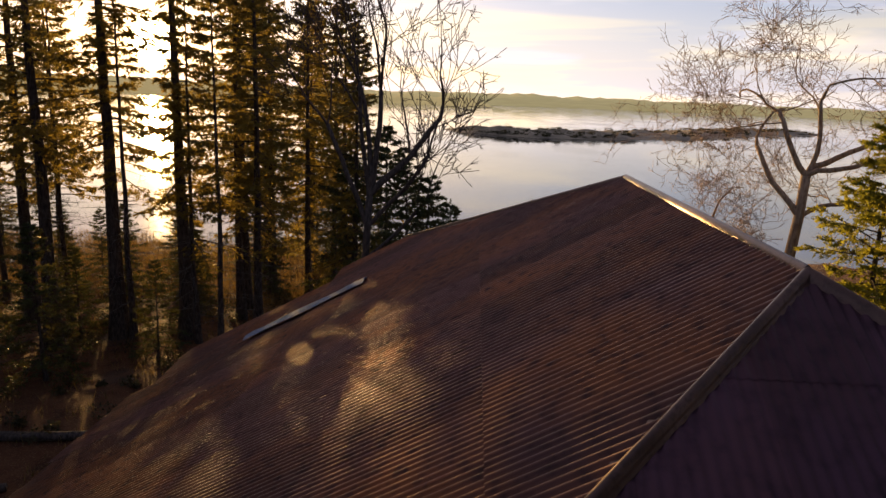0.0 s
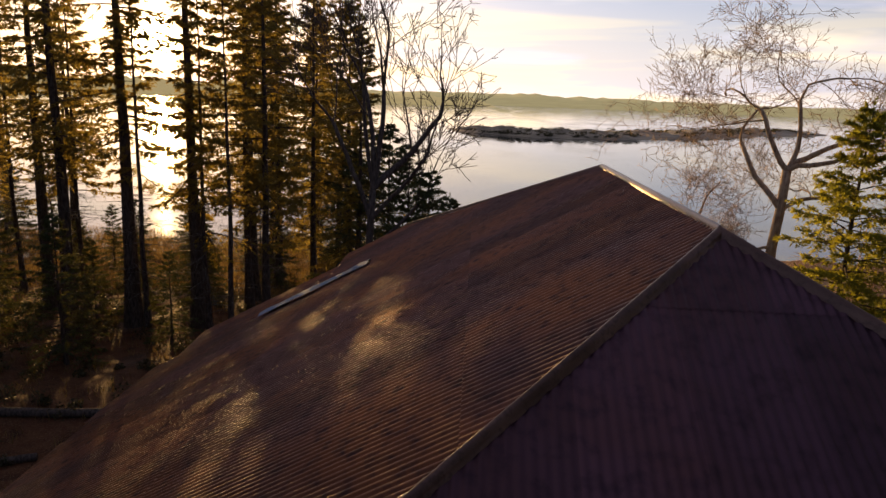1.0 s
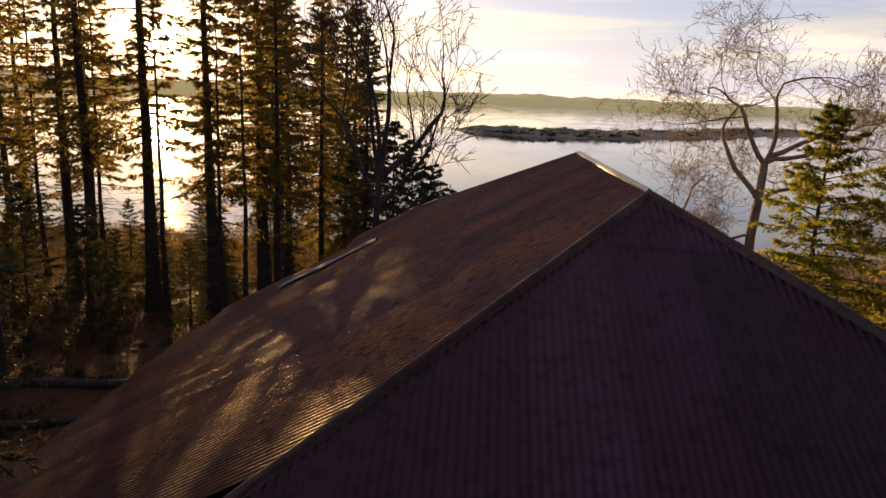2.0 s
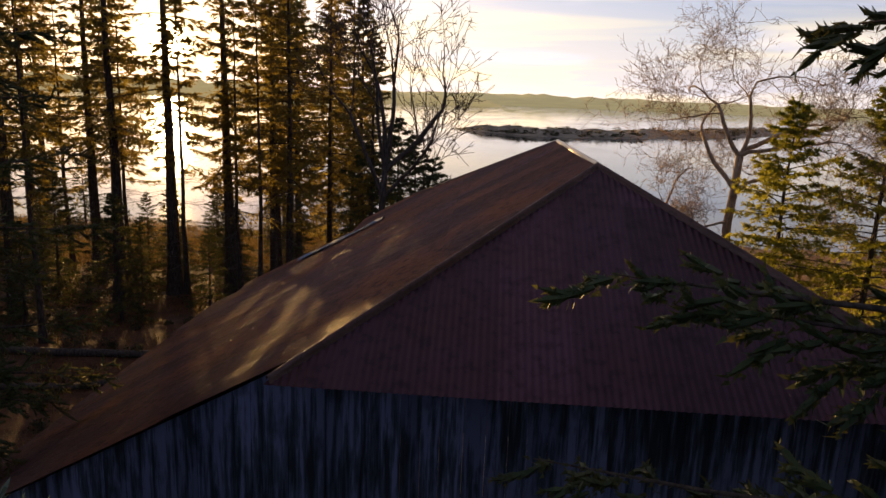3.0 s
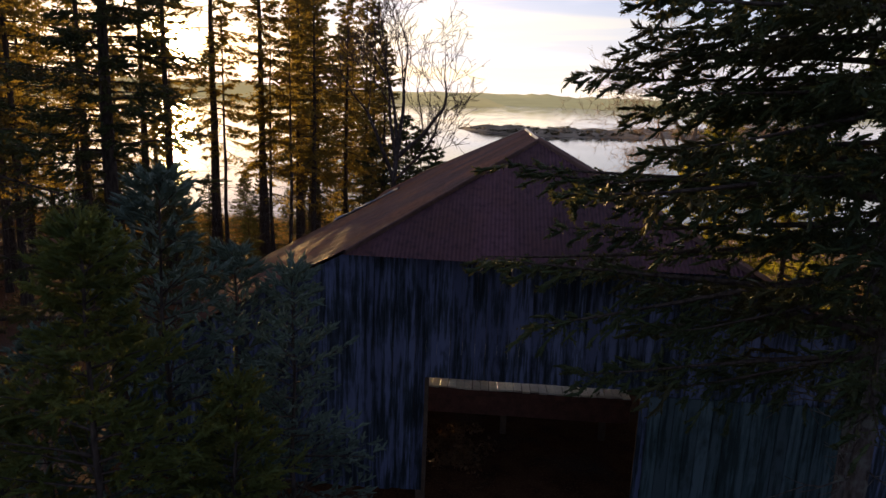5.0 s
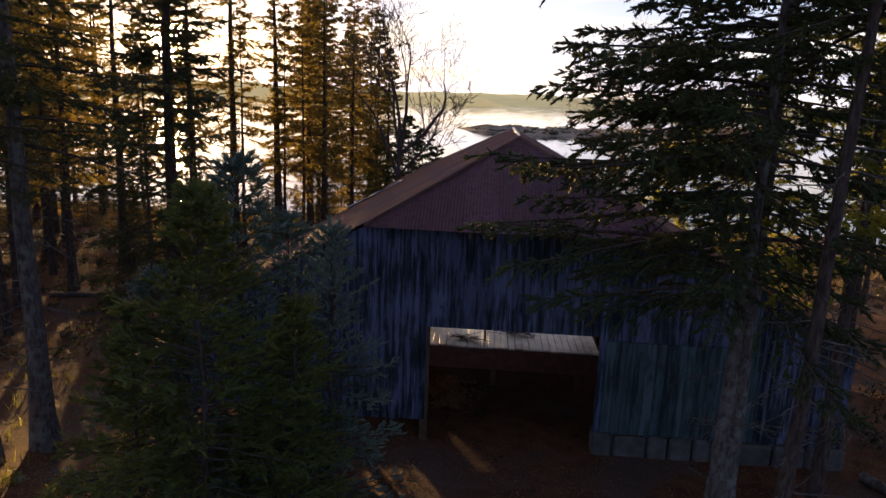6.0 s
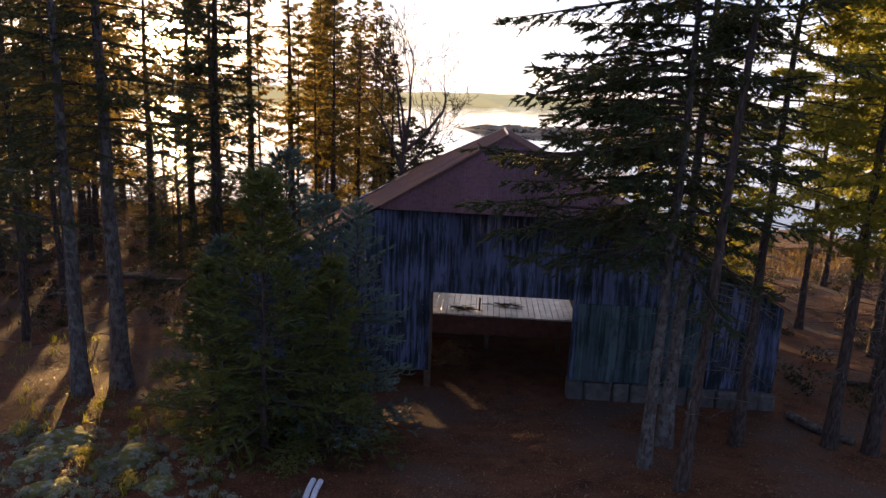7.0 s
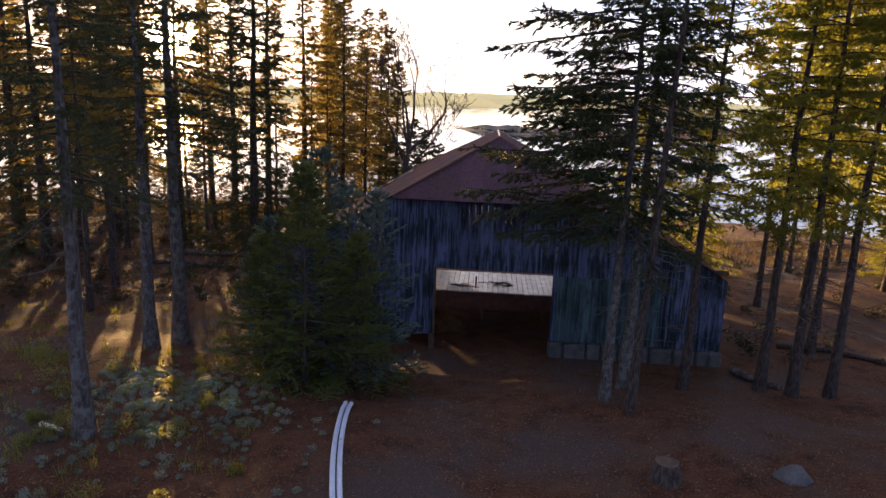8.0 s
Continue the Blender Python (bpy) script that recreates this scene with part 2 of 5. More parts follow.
M = {
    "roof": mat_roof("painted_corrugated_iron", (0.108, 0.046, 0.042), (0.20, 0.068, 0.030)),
    # dull purple-brown gable iron; its blue tint is sky light put into the colour
    "hip": mat_roof("dull_sky_tinted_iron", (0.086, 0.037, 0.056), (0.080, 0.031, 0.036)),
    "cap": mat_plain("ridge_flashing", (0.115, 0.062, 0.047), 0.30, 0.5, 0.35, 3, 0.1),
    "flash": mat_plain("galvanised_sheet", (0.17, 0.21, 0.28), 0.85, 0.0, 0.25, 3, 0.1, 0.15),
    "boards": mat_boards("weathered_boards", (0.110, 0.135, 0.225), (0.045, 0.062, 0.088), (0.014, 0.021, 0.027)),
    "door": mat_boards("painted_door_boards", (0.07, 0.11, 0.12), (0.04, 0.075, 0.08), (0.02, 0.035, 0.035)),
    "stone": mat_plain("foundation_stone", (0.12, 0.115, 0.105), 0.9, 0, 0.4, 4, 0.5),
    "beam": mat_plain("old_timber", (0.12, 0.075, 0.045), 0.85, 0, 0.4, 5, 0.4),
    "deck": mat_plain("planed_planks", (0.82, 0.72, 0.54), 0.27, 0, 0.2, 4, 0.15),
    "red_board": mat_plain("red_brown_boards", (0.16, 0.060, 0.038), 0.8, 0, 0.35, 5, 0.3),
    "earth": mat_plain("barn_earth", (0.10, 0.055, 0.035), 0.95, 0, 0.4, 3, 0.6),
    "ground": mat_ground(),
    "water": mat_water(),
    "bark": mat_bark("spruce_bark", (0.035, 0.025, 0.020), (0.11, 0.085, 0.07)),
    "bark_lichen": mat_bark("lichen_bark", (0.05, 0.04, 0.035), (0.15, 0.13, 0.12), 0.5),
    "bark_pale": mat_bark("pale_bark", (0.24, 0.155, 0.10), (0.52, 0.39, 0.27), 0.0),
    "bark_grey": mat_bark("grey_bark", (0.045, 0.035, 0.03), (0.13, 0.10, 0.085), 0.0),
    "needle": mat_leaf("spruce_needles", (0.050, 0.066, 0.026), (0.12, 0.125, 0.040), 0.58, (0.16, 0.10, 0.035), (0.46, 0.32, 0.07)),
    # deeper green copy of the needles, with shade put into the colour
    "needle_shaded": mat_leaf("shaded_spruce_needles", (0.030, 0.052, 0.022), (0.075, 0.105, 0.036), 0.22, (0.075, 0.06, 0.022), (0.20, 0.17, 0.045)),
    "needle_blue": mat_leaf("blue_spruce_needles", (0.085, 0.135, 0.098), (0.205, 0.275, 0.205), 0.2),
    "needle_mid": mat_leaf("green_spruce_needles", (0.075, 0.125, 0.038), (0.17, 0.235, 0.070), 0.5, None, (0.45, 0.36, 0.06)),
    # brighter yellow-green copy, with low sunlight put into the colour
    "needle_lit": mat_leaf("lit_spruce_needles", (0.10, 0.135, 0.028), (0.20, 0.215, 0.040), 0.62, (0.11, 0.085, 0.028), (0.42, 0.38, 0.05)),
    "far": mat_haze_glow("far_woods_haze_glow", (0.085, 0.095, 0.055), (0.36, 0.33, 0.19)),
    "far2": mat_haze_glow("hazy_woods_glow", (0.075, 0.075, 0.035), (0.42, 0.36, 0.20)),
    "islet": mat_plain("islet_rock", (0.38, 0.30, 0.20), 0.9, 0, 0.5, 0.15, 0.3),
    "shrub": mat_leaf("low_shrub_leaves", (0.045, 0.045, 0.02), (0.10, 0.08, 0.035), 0.3),
    "grass": mat_leaf("dry_grass_blades", (0.17, 0.105, 0.038), (0.30, 0.20, 0.075), 0.45),
    "moss": mat_moss(),
    "lichen": mat_leaf("pale_ground_lichen", (0.22, 0.25, 0.17), (0.36, 0.38, 0.27), 0.1),
    "pipe": mat_plain("white_pipe", (0.80, 0.85, 0.92), 0.4, 0, 0.08, 4, 0.05),
    "litter": mat_leaf("fallen_leaves", (0.16, 0.07, 0.03), (0.30, 0.17, 0.08), 0.1),
    "rock": mat_plain("shore_rock", (0.27, 0.25, 0.23), 0.9, 0, 0.35, 1.5, 0.5),
}

# ---- mesh helpers ----
def mesh_from(name, verts, faces, material, smooth=False):
    me = bpy.data.meshes.new(name)
    me.from_pydata([tuple(v) for v in verts], [], [tuple(f) for f in faces])
    me.materials.append(material)
    if smooth:
        me.polygons.foreach_set("use_smooth", [True] * len(me.polygons))
    me.update()
    return me


def tri_mesh(name, tris, material):
    """A mesh of loose triangles from an array of shape (n, 3, 3)."""
    n = len(tris)
    me = bpy.data.meshes.new(name)
    me.vertices.add(n * 3)
    me.vertices.foreach_set("co", np.ascontiguousarray(tris, dtype=np.float32).ravel())
    me.loops.add(n * 3)
    me.loops.foreach_set("vertex_index", np.arange(n * 3, dtype=np.int32))
    me.polygons.add(n)
    me.polygons.foreach_set("loop_start", np.arange(0, n * 3, 3, dtype=np.int32))
    me.materials.append(material)
    me.update(calc_edges=True)
    me.validate()
    return me


def part(name, me, parent=None, label=""):
    ob = new(name, me)
    if parent is not None:
        ob.parent = parent
    if label:
        ob["label"] = label
    return ob


def box(lo, hi):
    (a, b, c), (d, e, f) = lo, hi
    v = [(a, b, c), (d, b, c), (d, e, c), (a, e, c), (a, b, f), (d, b, f), (d, e, f), (a, e, f)]
    return v, [(0, 3, 2, 1), (4, 5, 6, 7), (0, 1, 5, 4), (1, 2, 6, 5), (2, 3, 7, 6), (3, 0, 4, 7)]


def bevel_box(name, size, material, bev=0.01):
    bm = bmesh.new()
    bmesh.ops.create_cube(bm, size=1.0)
    bmesh.ops.scale(bm, vec=size, verts=bm.verts)
    bmesh.ops.bevel(bm, geom=bm.edges[:], offset=bev, segments=1, affect="EDGES")
    me = bpy.data.meshes.new(name)
    bm.to_mesh(me)
    bm.free()
    me.materials.append(material)
    return me


def tubes(paths, sides=5):
    """Verts and faces of tapered tubes; each path is (points, radii)."""
    V, F = [], []
    for pts, rad in paths:
        pts = np.asarray(pts, float)
        d = np.gradient(pts, axis=0)
        base = len(V)
        for p, t, r in zip(pts, d, rad):
            t = t / (np.linalg.norm(t) + 1e-9)
            u = np.cross(t, (0.13, 0.91, 0.2) if abs(t[1]) < 0.8 else (1, 0, 0))
            u /= np.linalg.norm(u) + 1e-9
            w = np.cross(t, u)
            for k in range(sides):
                a = 2 * math.pi * k / sides
                V.append(p + r * (math.cos(a) * u + math.sin(a) * w))
        n = len(pts)
        for i in range(n - 1):
            for k in range(sides):
                k2 = (k + 1) % sides
                F.append((base + i * sides + k, base + i * sides + k2, base + (i + 1) * sides + k2, base + (i + 1) * sides + k))
        F.append(tuple(base + (n - 1) * sides + k for k in range(sides)))
    return V, F


# ---- ground, water and distance ----
WATER = -3.2


def ground_z(x, y):
    """Height of the land: a rise in front of the barn, falling to the shore behind."""
    z = np.interp(y, [-60, -20, -9, -6.3, -4, -1, 12, 22, 32, 42, 60, 200], [2.2, 1.5, 1.05, 0.95, 0.45, -0.08, -0.45, -1.1, -2.1, -3.25, -5.0, -6.0])
    z += 0.35 * np.exp(-((x + 9) / 5.0) ** 2 - ((y + 2) / 6.0) ** 2)
    far = np.clip((abs(x - 1.6) - 7.2) / 4.0, 0, 1) if -1 < y < 11 else (1.0 if y > 13 or y < -3 else 0.35)
    b = 0.16 * math.sin(x * 0.61 + y * 0.37) + 0.10 * math.sin(x * 1.3 - y * 0.9 + 1.0) + 0.05 * math.sin(2.9 * x + 2.1 * y)
    return float(z + b * far * (0.6 if y > -12 else 1.0))


def make_ground():
    xs = np.unique(np.concatenate([np.linspace(-40, 45, 171), [-4000, -1500, -600, -250, -120, -70, -52, 55, 70, 120, 250, 600, 1500, 4000]]))
    ys = np.unique(np.concatenate([np.linspace(-32, 50, 165), [-4000, -1500, -600, -250, -120, -60, -42, 55, 60, 75, 100, 160, 300, 700, 1500, 4000]]))
    V = []
    for y in ys:
        for x in xs:
            shore = 4.0 * math.sin(x * 0.07 + 0.6) + 1.5 * math.sin(x * 0.31)
            V.append((x, y, ground_z(x, y - (shore if y > 25 else 0.0))))
    nx = len(xs)
    F = [(j * nx + i, j * nx + i + 1, (j + 1) * nx + i + 1, (j + 1) * nx + i) for j in range(len(ys) - 1) for i in range(nx - 1)]
    g = part("ground", mesh_from("ground", V, F, M["ground"], True))
    tagged(g, "reddish-brown forest floor of leaf litter sloping down to the shore", "ground", kind="structure")
    w = part("water", mesh_from("water", [(-4000, 25, WATER), (4000, 25, WATER), (4000, 4500, WATER), (-4000, 4500, WATER)], [(0, 1, 2, 3)], M["water"]))
    tagged(w, "calm grey-blue sea inlet mirroring the evening sky", "water", kind="structure")


def ridge_land(name, label, x0, x1, y0, depth, heights, material, n=220, rough=0.25, seed=1):
    """A low far shore: a strip of land that rises from the water to a wooded skyline."""
    rg = random.Random(seed)
    V, F = [], []
    for i in range(n + 1):
        u = i / n
        x = x0 + (x1 - x0) * u
        h = float(np.interp(u, [a for a, _ in heights], [b for _, b in heights]))
        j = 1 + rough * (noise.noise((x * 0.012, seed, 0)) + 0.5 * noise.noise((x * 0.06, seed, 3)) + 0.5 * (rg.random() - 0.5))
        for k, (dy, f) in enumerate(((-depth * 0.5, -0.15), (-depth * 0.46, 0.10), (-depth * 0.2, 0.62), (0, 1.0), (depth * 0.5, -0.15))):
            V.append((x, y0 + dy + 0.05 * depth * noise.noise((x * 0.01, k, seed)), WATER + h * f * (j if k > 0 else 1)))
    for i in range(n):
        for k in range(4):
            F.append((i * 5 + k, (i + 1) * 5 + k, (i + 1) * 5 + k + 1, i * 5 + k + 1))
    return tagged(part(name, mesh_from(name, V, F, material, True)), label, "hills", kind="structure")


def leaf_clump(rg, centre, radius, n, size):
    """Triangles scattered through a lumpy ball."""
    c = rg.normal(size=(n, 3))
    c /= np.linalg.norm(c, axis=1, keepdims=True)
    c *= (rg.random((n, 1)) ** 0.45) * np.asarray(radius)
    a, b = rg.normal(size=(n, 3)), rg.normal(size=(n, 3))
    a /= np.linalg.norm(a, axis=1, keepdims=True)
    b /= np.linalg.norm(b, axis=1, keepdims=True)
    s = size * (0.6 + 0.8 * rg.random((n, 1)))
    p = c + np.asarray(centre)
    return np.stack([p - a * s * 0.5 - b * s * 0.25, p + a * s * 0.5 - b * s * 0.2, p + b * s * 0.5], axis=1)


def make_islet():
    rg = np.random.default_rng(3)
    V, F, nx, ny = [], [], 150, 26

    def place(u, v):
        x = -14 + 190 * u
        front = float(np.interp(x, [-14, 0, 17, 45, 78, 116, 176], [231, 208, 194, 205, 234, 285, 330])) + 2.5 * noise.noise((x * 0.12, 0, 7))
        return x, front + v * (8 + 42 * min(1, u * 3))

    def height(u, v):
        body = min(1.0, u * 14) * min(1.0, (1 - u) * 6)
        e = max(0.0, 1 - (2 * v - 1) ** 2)
        bumps = 0.75 + 0.55 * noise.noise((u * 13, v * 3, 1)) + 0.4 * noise.noise((u * 40, v * 8, 2))
        return -0.5 + (0.55 + 1.9 * e * max(0.1, bumps)) * body

    for j in range(ny + 1):
        for i in range(nx + 1):
            u, v = i / nx, j / ny
            V.append((*place(u, v), WATER + height(u, v)))
    for j in range(ny):
        for i in range(nx):
            a = j * (nx + 1) + i
            F.append((a, a + 1, a + nx + 2, a + nx + 1))
    tagged(part("islet", mesh_from("islet", V, F, M["islet"], True)), "low rocky islet with pale sand and brown scrub", "islet", kind="structure")
    tr = []
    for _ in range(900):
        u, v = rg.random(), 0.05 + 0.9 * rg.random()
        h = height(u, v)
        if h < 0.3 or noise.noise((u * 9, v * 4, 11)) < -0.05:
            continue
        r = 0.35 + 0.8 * rg.random() ** 2
        tr.append(leaf_clump(rg, (*place(u, v), WATER + h + r * 0.3), (r * 1.9, r * 1.5, r * 0.75), 40, 0.45))
    tagged(part("islet_scrub", tri_mesh("islet_scrub", np.concatenate(tr), M["shrub"])), "dark evergreen scrub covering the low rocky islet", "shrubs", kind="stuff")


make_ground()
ridge_land("backdrop_hills", "long wooded shore across the inlet with evening haze painted as a glow", -1500, 2600, 1750, 700, [(0, 25), (0.3, 22), (0.40, 27), (0.5, 23), (0.62, 22), (1, 18)], M["far"], seed=2)
ridge_land("backdrop_headland", "wooded headland reaching into the calm inlet with haze painted as a glow", -900, 24, 1060, 160, [(0, 26), (0.6, 20), (0.86, 13), (0.97, 11), (1, 1)], M["far2"], n=160, rough=0.5, seed=4)
make_islet()

# ---- barn ----
RX, RZ = 1.665, 6.10          # ridge line
RY0, RY1 = 2.31, 6.83         # its ends
SLOPE_L, SLOPE_R = 0.55, 0.54
EAVE_L, EAVE_R = -5.25, 8.45
HIP_Z = 4.47                  # lower edge of the clipped gables
HIP_Y0, HIP_Y1 = -0.40, 10.6
STEP_Y = 8.2                  # the back stretch of the roof lies lower on the seaward slope
PITCH_M = 0.0635


def zl(x):
    return RZ - SLOPE_L * (RX - x)


def zr(x):
    return RZ - SLOPE_R * (x - RX)


XL_HIP, XR_HIP = RX - (RZ - HIP_Z) / SLOPE_L, RX + (RZ - HIP_Z) / SLOPE_R


def corrugated(cols, point, lo, hi, normal, phase, rows=4, amp=0.009, lift=0.0, seed=0):
    """One corrugated sheet: columns across the waves, each from lo(c) to hi(c); point(c, s) is the flat place."""
    V, F, keep = [], [], []
    for c in cols:
        a, b = lo(c), hi(c)
        if b - a < 0.02:
            b = a
        w = amp * math.cos(2 * math.pi * (c - phase) / PITCH_M) + lift * (1 - (c - cols[0]) / (cols[-1] - cols[0] + 1e-9))
        for r in range(rows + 1):
            s = a + (b - a) * r / rows
            p = np.asarray(point(c, s), float)
            p = p + np.asarray(normal) * (w + 0.012 * noise.noise((p[0] * 0.6, p[1] * 0.6, 1.0)))
            V.append(p)
        keep.append(b > a)
    n = rows + 1
    for i in range(len(cols) - 1):
        if keep[i] or keep[i + 1]:
            for r in range(rows):
                F.append((i * n + r, (i + 1) * n + r, (i + 1) * n + r + 1, i * n + r + 1))
    return V, F


def top_left(y):
    """Upper limit in x of the seaward slope at depth y."""
    if y < RY0:
        return RX - (RY0 - y) / (RY0 - HIP_Y0) * (RX - XL_HIP)
    if y > RY1:
        return RX - (y - RY1) / (HIP_Y1 - RY1) * (RX - XL_HIP)
    return RX


def top_right(y):
    if y < RY0:
        return RX + (RY0 - y) / (RY0 - HIP_Y0) * (XR_HIP - RX)
    if y > RY1:
        return RX + (y - RY1) / (HIP_Y1 - RY1) * (XR_HIP - RX)
    return RX


def sheet_columns(a, b):
    n = max(2, int(round((b - a) / PITCH_M * 6)))
    return [a + (b - a) * i / n for i in range(n + 1)]


def slope_sheets(roof, side):
    """Rows of sheets on one main slope; upper ones lie over the lower ones."""
    wide = PITCH_M * 10
    sl = SLOPE_L if side < 0 else SLOPE_R
    nrm = Vector((side * sl, 0, 1)).normalized()
    z_at, top = (zl, top_left) if side < 0 else (zr, top_right)
    eave = EAVE_L if side < 0 else EAVE_R
    tiers = [(eave, -2.3), (-2.4, 0.06), (0.0, RX)] if side < 0 else [(eave, 5.2), (5.3, 3.2), (3.3, RX)]
    y = -0.10
    k = 0
    while y < HIP_Y1 - 0.05:
        y1 = min(y + wide, HIP_Y1)
        for t, (low, high) in enumerate(tiers):
            cols = sheet_columns(y, y1 + 0.03)
            drop = -0.14 if side < 0 and y > STEP_Y - 0.05 and t < 1 else 0.0
            extra = 0.0
            if side < 0 and t == 0:
                extra = 0.05 * math.sin(k * 2.3)

            if side < 0:
                lo = lambda c, low=low, e=extra: low + e
                hi = lambda c, high=high: min(high, top(c))
                pt = lambda c, s, d=drop: (s, c, z_at(s) + d)
            else:
                lo = lambda c, high=high: max(high, top(c))
                hi = lambda c, low=low: low
                pt = lambda c, s: (s, c, z_at(s))
            if max(hi(c) - lo(c) for c in cols) < 0.05:
                continue
            V, F = corrugated(cols, pt, lo, hi, nrm, 0.04, 4, 0.0095, 0.0004, seed=k * 3 + t)
            V = [np.asarray(v) + np.asarray(nrm) * 0.013 * t for v in V]
            part("roof_sheet", mesh_from("roof_sheet", V, F, M["roof"], True), roof)
        y = y1
        k += 1


def hip_sheets(roof, front):
    """Sheets of a clipped gable end, waves running down the slope."""
    wide = PITCH_M * 10
    ya, yb = (RY0, HIP_Y0) if front else (RY1, HIP_Y1)
    run = abs(yb - ya)
    sl = (RZ - HIP_Z) / run
    d = -1 if front else 1
    nrm = Vector((0, d * sl, 1)).normalized()
    x, k = XL_HIP - 0.02, 0
    while x < XR_HIP:
        x1 = min(x + wide, XR_HIP + 0.02)
        cols = sheet_columns(x, x1 + 0.03)

        def reach(c):
            return run * ((c - XL_HIP) / (RX - XL_HIP) if c < RX else (XR_HIP - c) / (XR_HIP - RX))

        for t, (low, high) in enumerate(((-0.03, run * 0.80), (run * 0.78, run))):
            hi = lambda c, high=high: min(high, reach(c))
            lo = lambda c, low=low: low
            pt = lambda c, s: (c, yb - d * s, HIP_Z + sl * s)
            if max(hi(c) - lo(c) for c in cols) < 0.05:
                continue
            V, F = corrugated(cols, pt, lo, hi, nrm, XL_HIP, 3, 0.0055, 0.001, seed=90 + k)
            V = [np.asarray(v) + np.asarray(nrm) * 0.003 * t for v in V]
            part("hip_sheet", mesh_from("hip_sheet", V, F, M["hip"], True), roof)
        x = x1
        k += 1


def cap_strip(name, a, b, wing_dirs, width, parent, material, label="", sag=0.006, roll=0.042, wavy=False, lap=1.0):
    """A rolled metal capping from a to b: a half-round roll between two narrow dented flanges; wavy: the first flange is beaten down over the sheets."""
    a, b = Vector(a), Vector(b)
    n, V, F = 90, [], []
    w1, w2 = Vector(wing_dirs[0]).normalized(), Vector(wing_dirs[1]).normalized()
    up = Vector((0, 0, 1))
    arc = [(math.cos(t) * roll, math.sin(t) * roll * 1.15 + 0.018) for t in np.linspace(0, math.pi / 2, 6)]
    prof = [(w1, roll + width, 0.014), (w1, roll + width * 0.5, 0.017)] + [(w1, d, h) for d, h in arc] + [(w2, d, h) for d, h in reversed(arc[:-1])]
    prof += [(w2, roll + width * lap * 0.5, 0.014), (w2, roll + width * lap, 0.006)]
    m = len(prof)
    for i in range(n + 1):
        p = a.lerp(b, i / n)
        for k, (w, d, h) in enumerate(prof):
            hem = k in (0, m - 1)
            j = (sag * math.sin(i * 2.3 + k)) if hem else 0.0
            if wavy and k < 2:
                d *= 1 + (0.42 if k == 0 else 0.12) * noise.noise((i * 0.9, k, 4.0))
                j += 0.010 * math.sin(i * 2.1) * (1.0 if k == 0 else 0.5)
            dent = 0.003 * noise.noise((i * 0.23, k * 0.3, 9.0))
            V.append(p + w * (d * (1 + (0.05 * math.sin(i * 1.9 + k) if hem else 0))) + up * (h + j + dent))
    for i in range(n):
        for k in range(m - 1):
            F.append((i * m + k, (i + 1) * m + k, (i + 1) * m + k + 1, i * m + k + 1))
    return part(name, mesh_from(name, V, F, material, True), parent, label)


def build_barn():
    barn = tagged(new("barn"), "old weathered board barn with rusty corrugated iron roof and clipped gables", "barn")

    def under(ob):
        ob.parent = barn
        return ob

    roof = under(part("roof", mesh_from("roof", *roof_deck(), M["beam"])))
    roof["label"] = "sagging boarded roof under rusty corrugated iron sheets"
    # capping
    for a, b, w in (((RX, RY0, RZ), (RX, RY1, RZ), ((-1, 0, -SLOPE_L), (1, 0, -SLOPE_R))),):
        under(cap_strip("ridge_cap", a, b, w, 0.10, None, M["cap"], "dented folded metal ridge capping"))
    slf, slb = (RZ - HIP_Z) / (RY0 - HIP_Y0), (RZ - HIP_Z) / (HIP_Y1 - RY1)
    for ya, yb, d, sl in ((RY0, HIP_Y0, -1, slf), (RY1, HIP_Y1, 1, slb)):
        for xc, sx, ss in ((XL_HIP, -1, SLOPE_L), (XR_HIP, 1, SLOPE_R)):
            ca, cb = Vector((RX, ya, RZ)), Vector((xc, yb, HIP_Z))
            u = (cb - ca).normalized()
            n1, n2 = Vector((sx * ss, 0, 1)).normalized(), Vector((0, d * sl, 1)).normalized()
            w1, w2 = n1.cross(u), n2.cross(u)
            if w1.dot(Vector((sx, 0, 0))) < 0 and abs(w1.y) < 0 or w1.dot(Vector((0, d, 0))) > 0:
                w1 = -w1
            if w2.dot(Vector((sx, 0, 0))) > 0:
                w2 = -w2
            under(cap_strip("hip_cap", ca, cb, (w1, w2), 0.050, None, M["cap"], "dented metal hip capping", 0.005, 0.036, True, 0.2))
    slope_sheets(roof, -1)
    slope_sheets(roof, 1)
    hip_sheets(roof, True)
    hip_sheets(roof, False)
    return barn, under


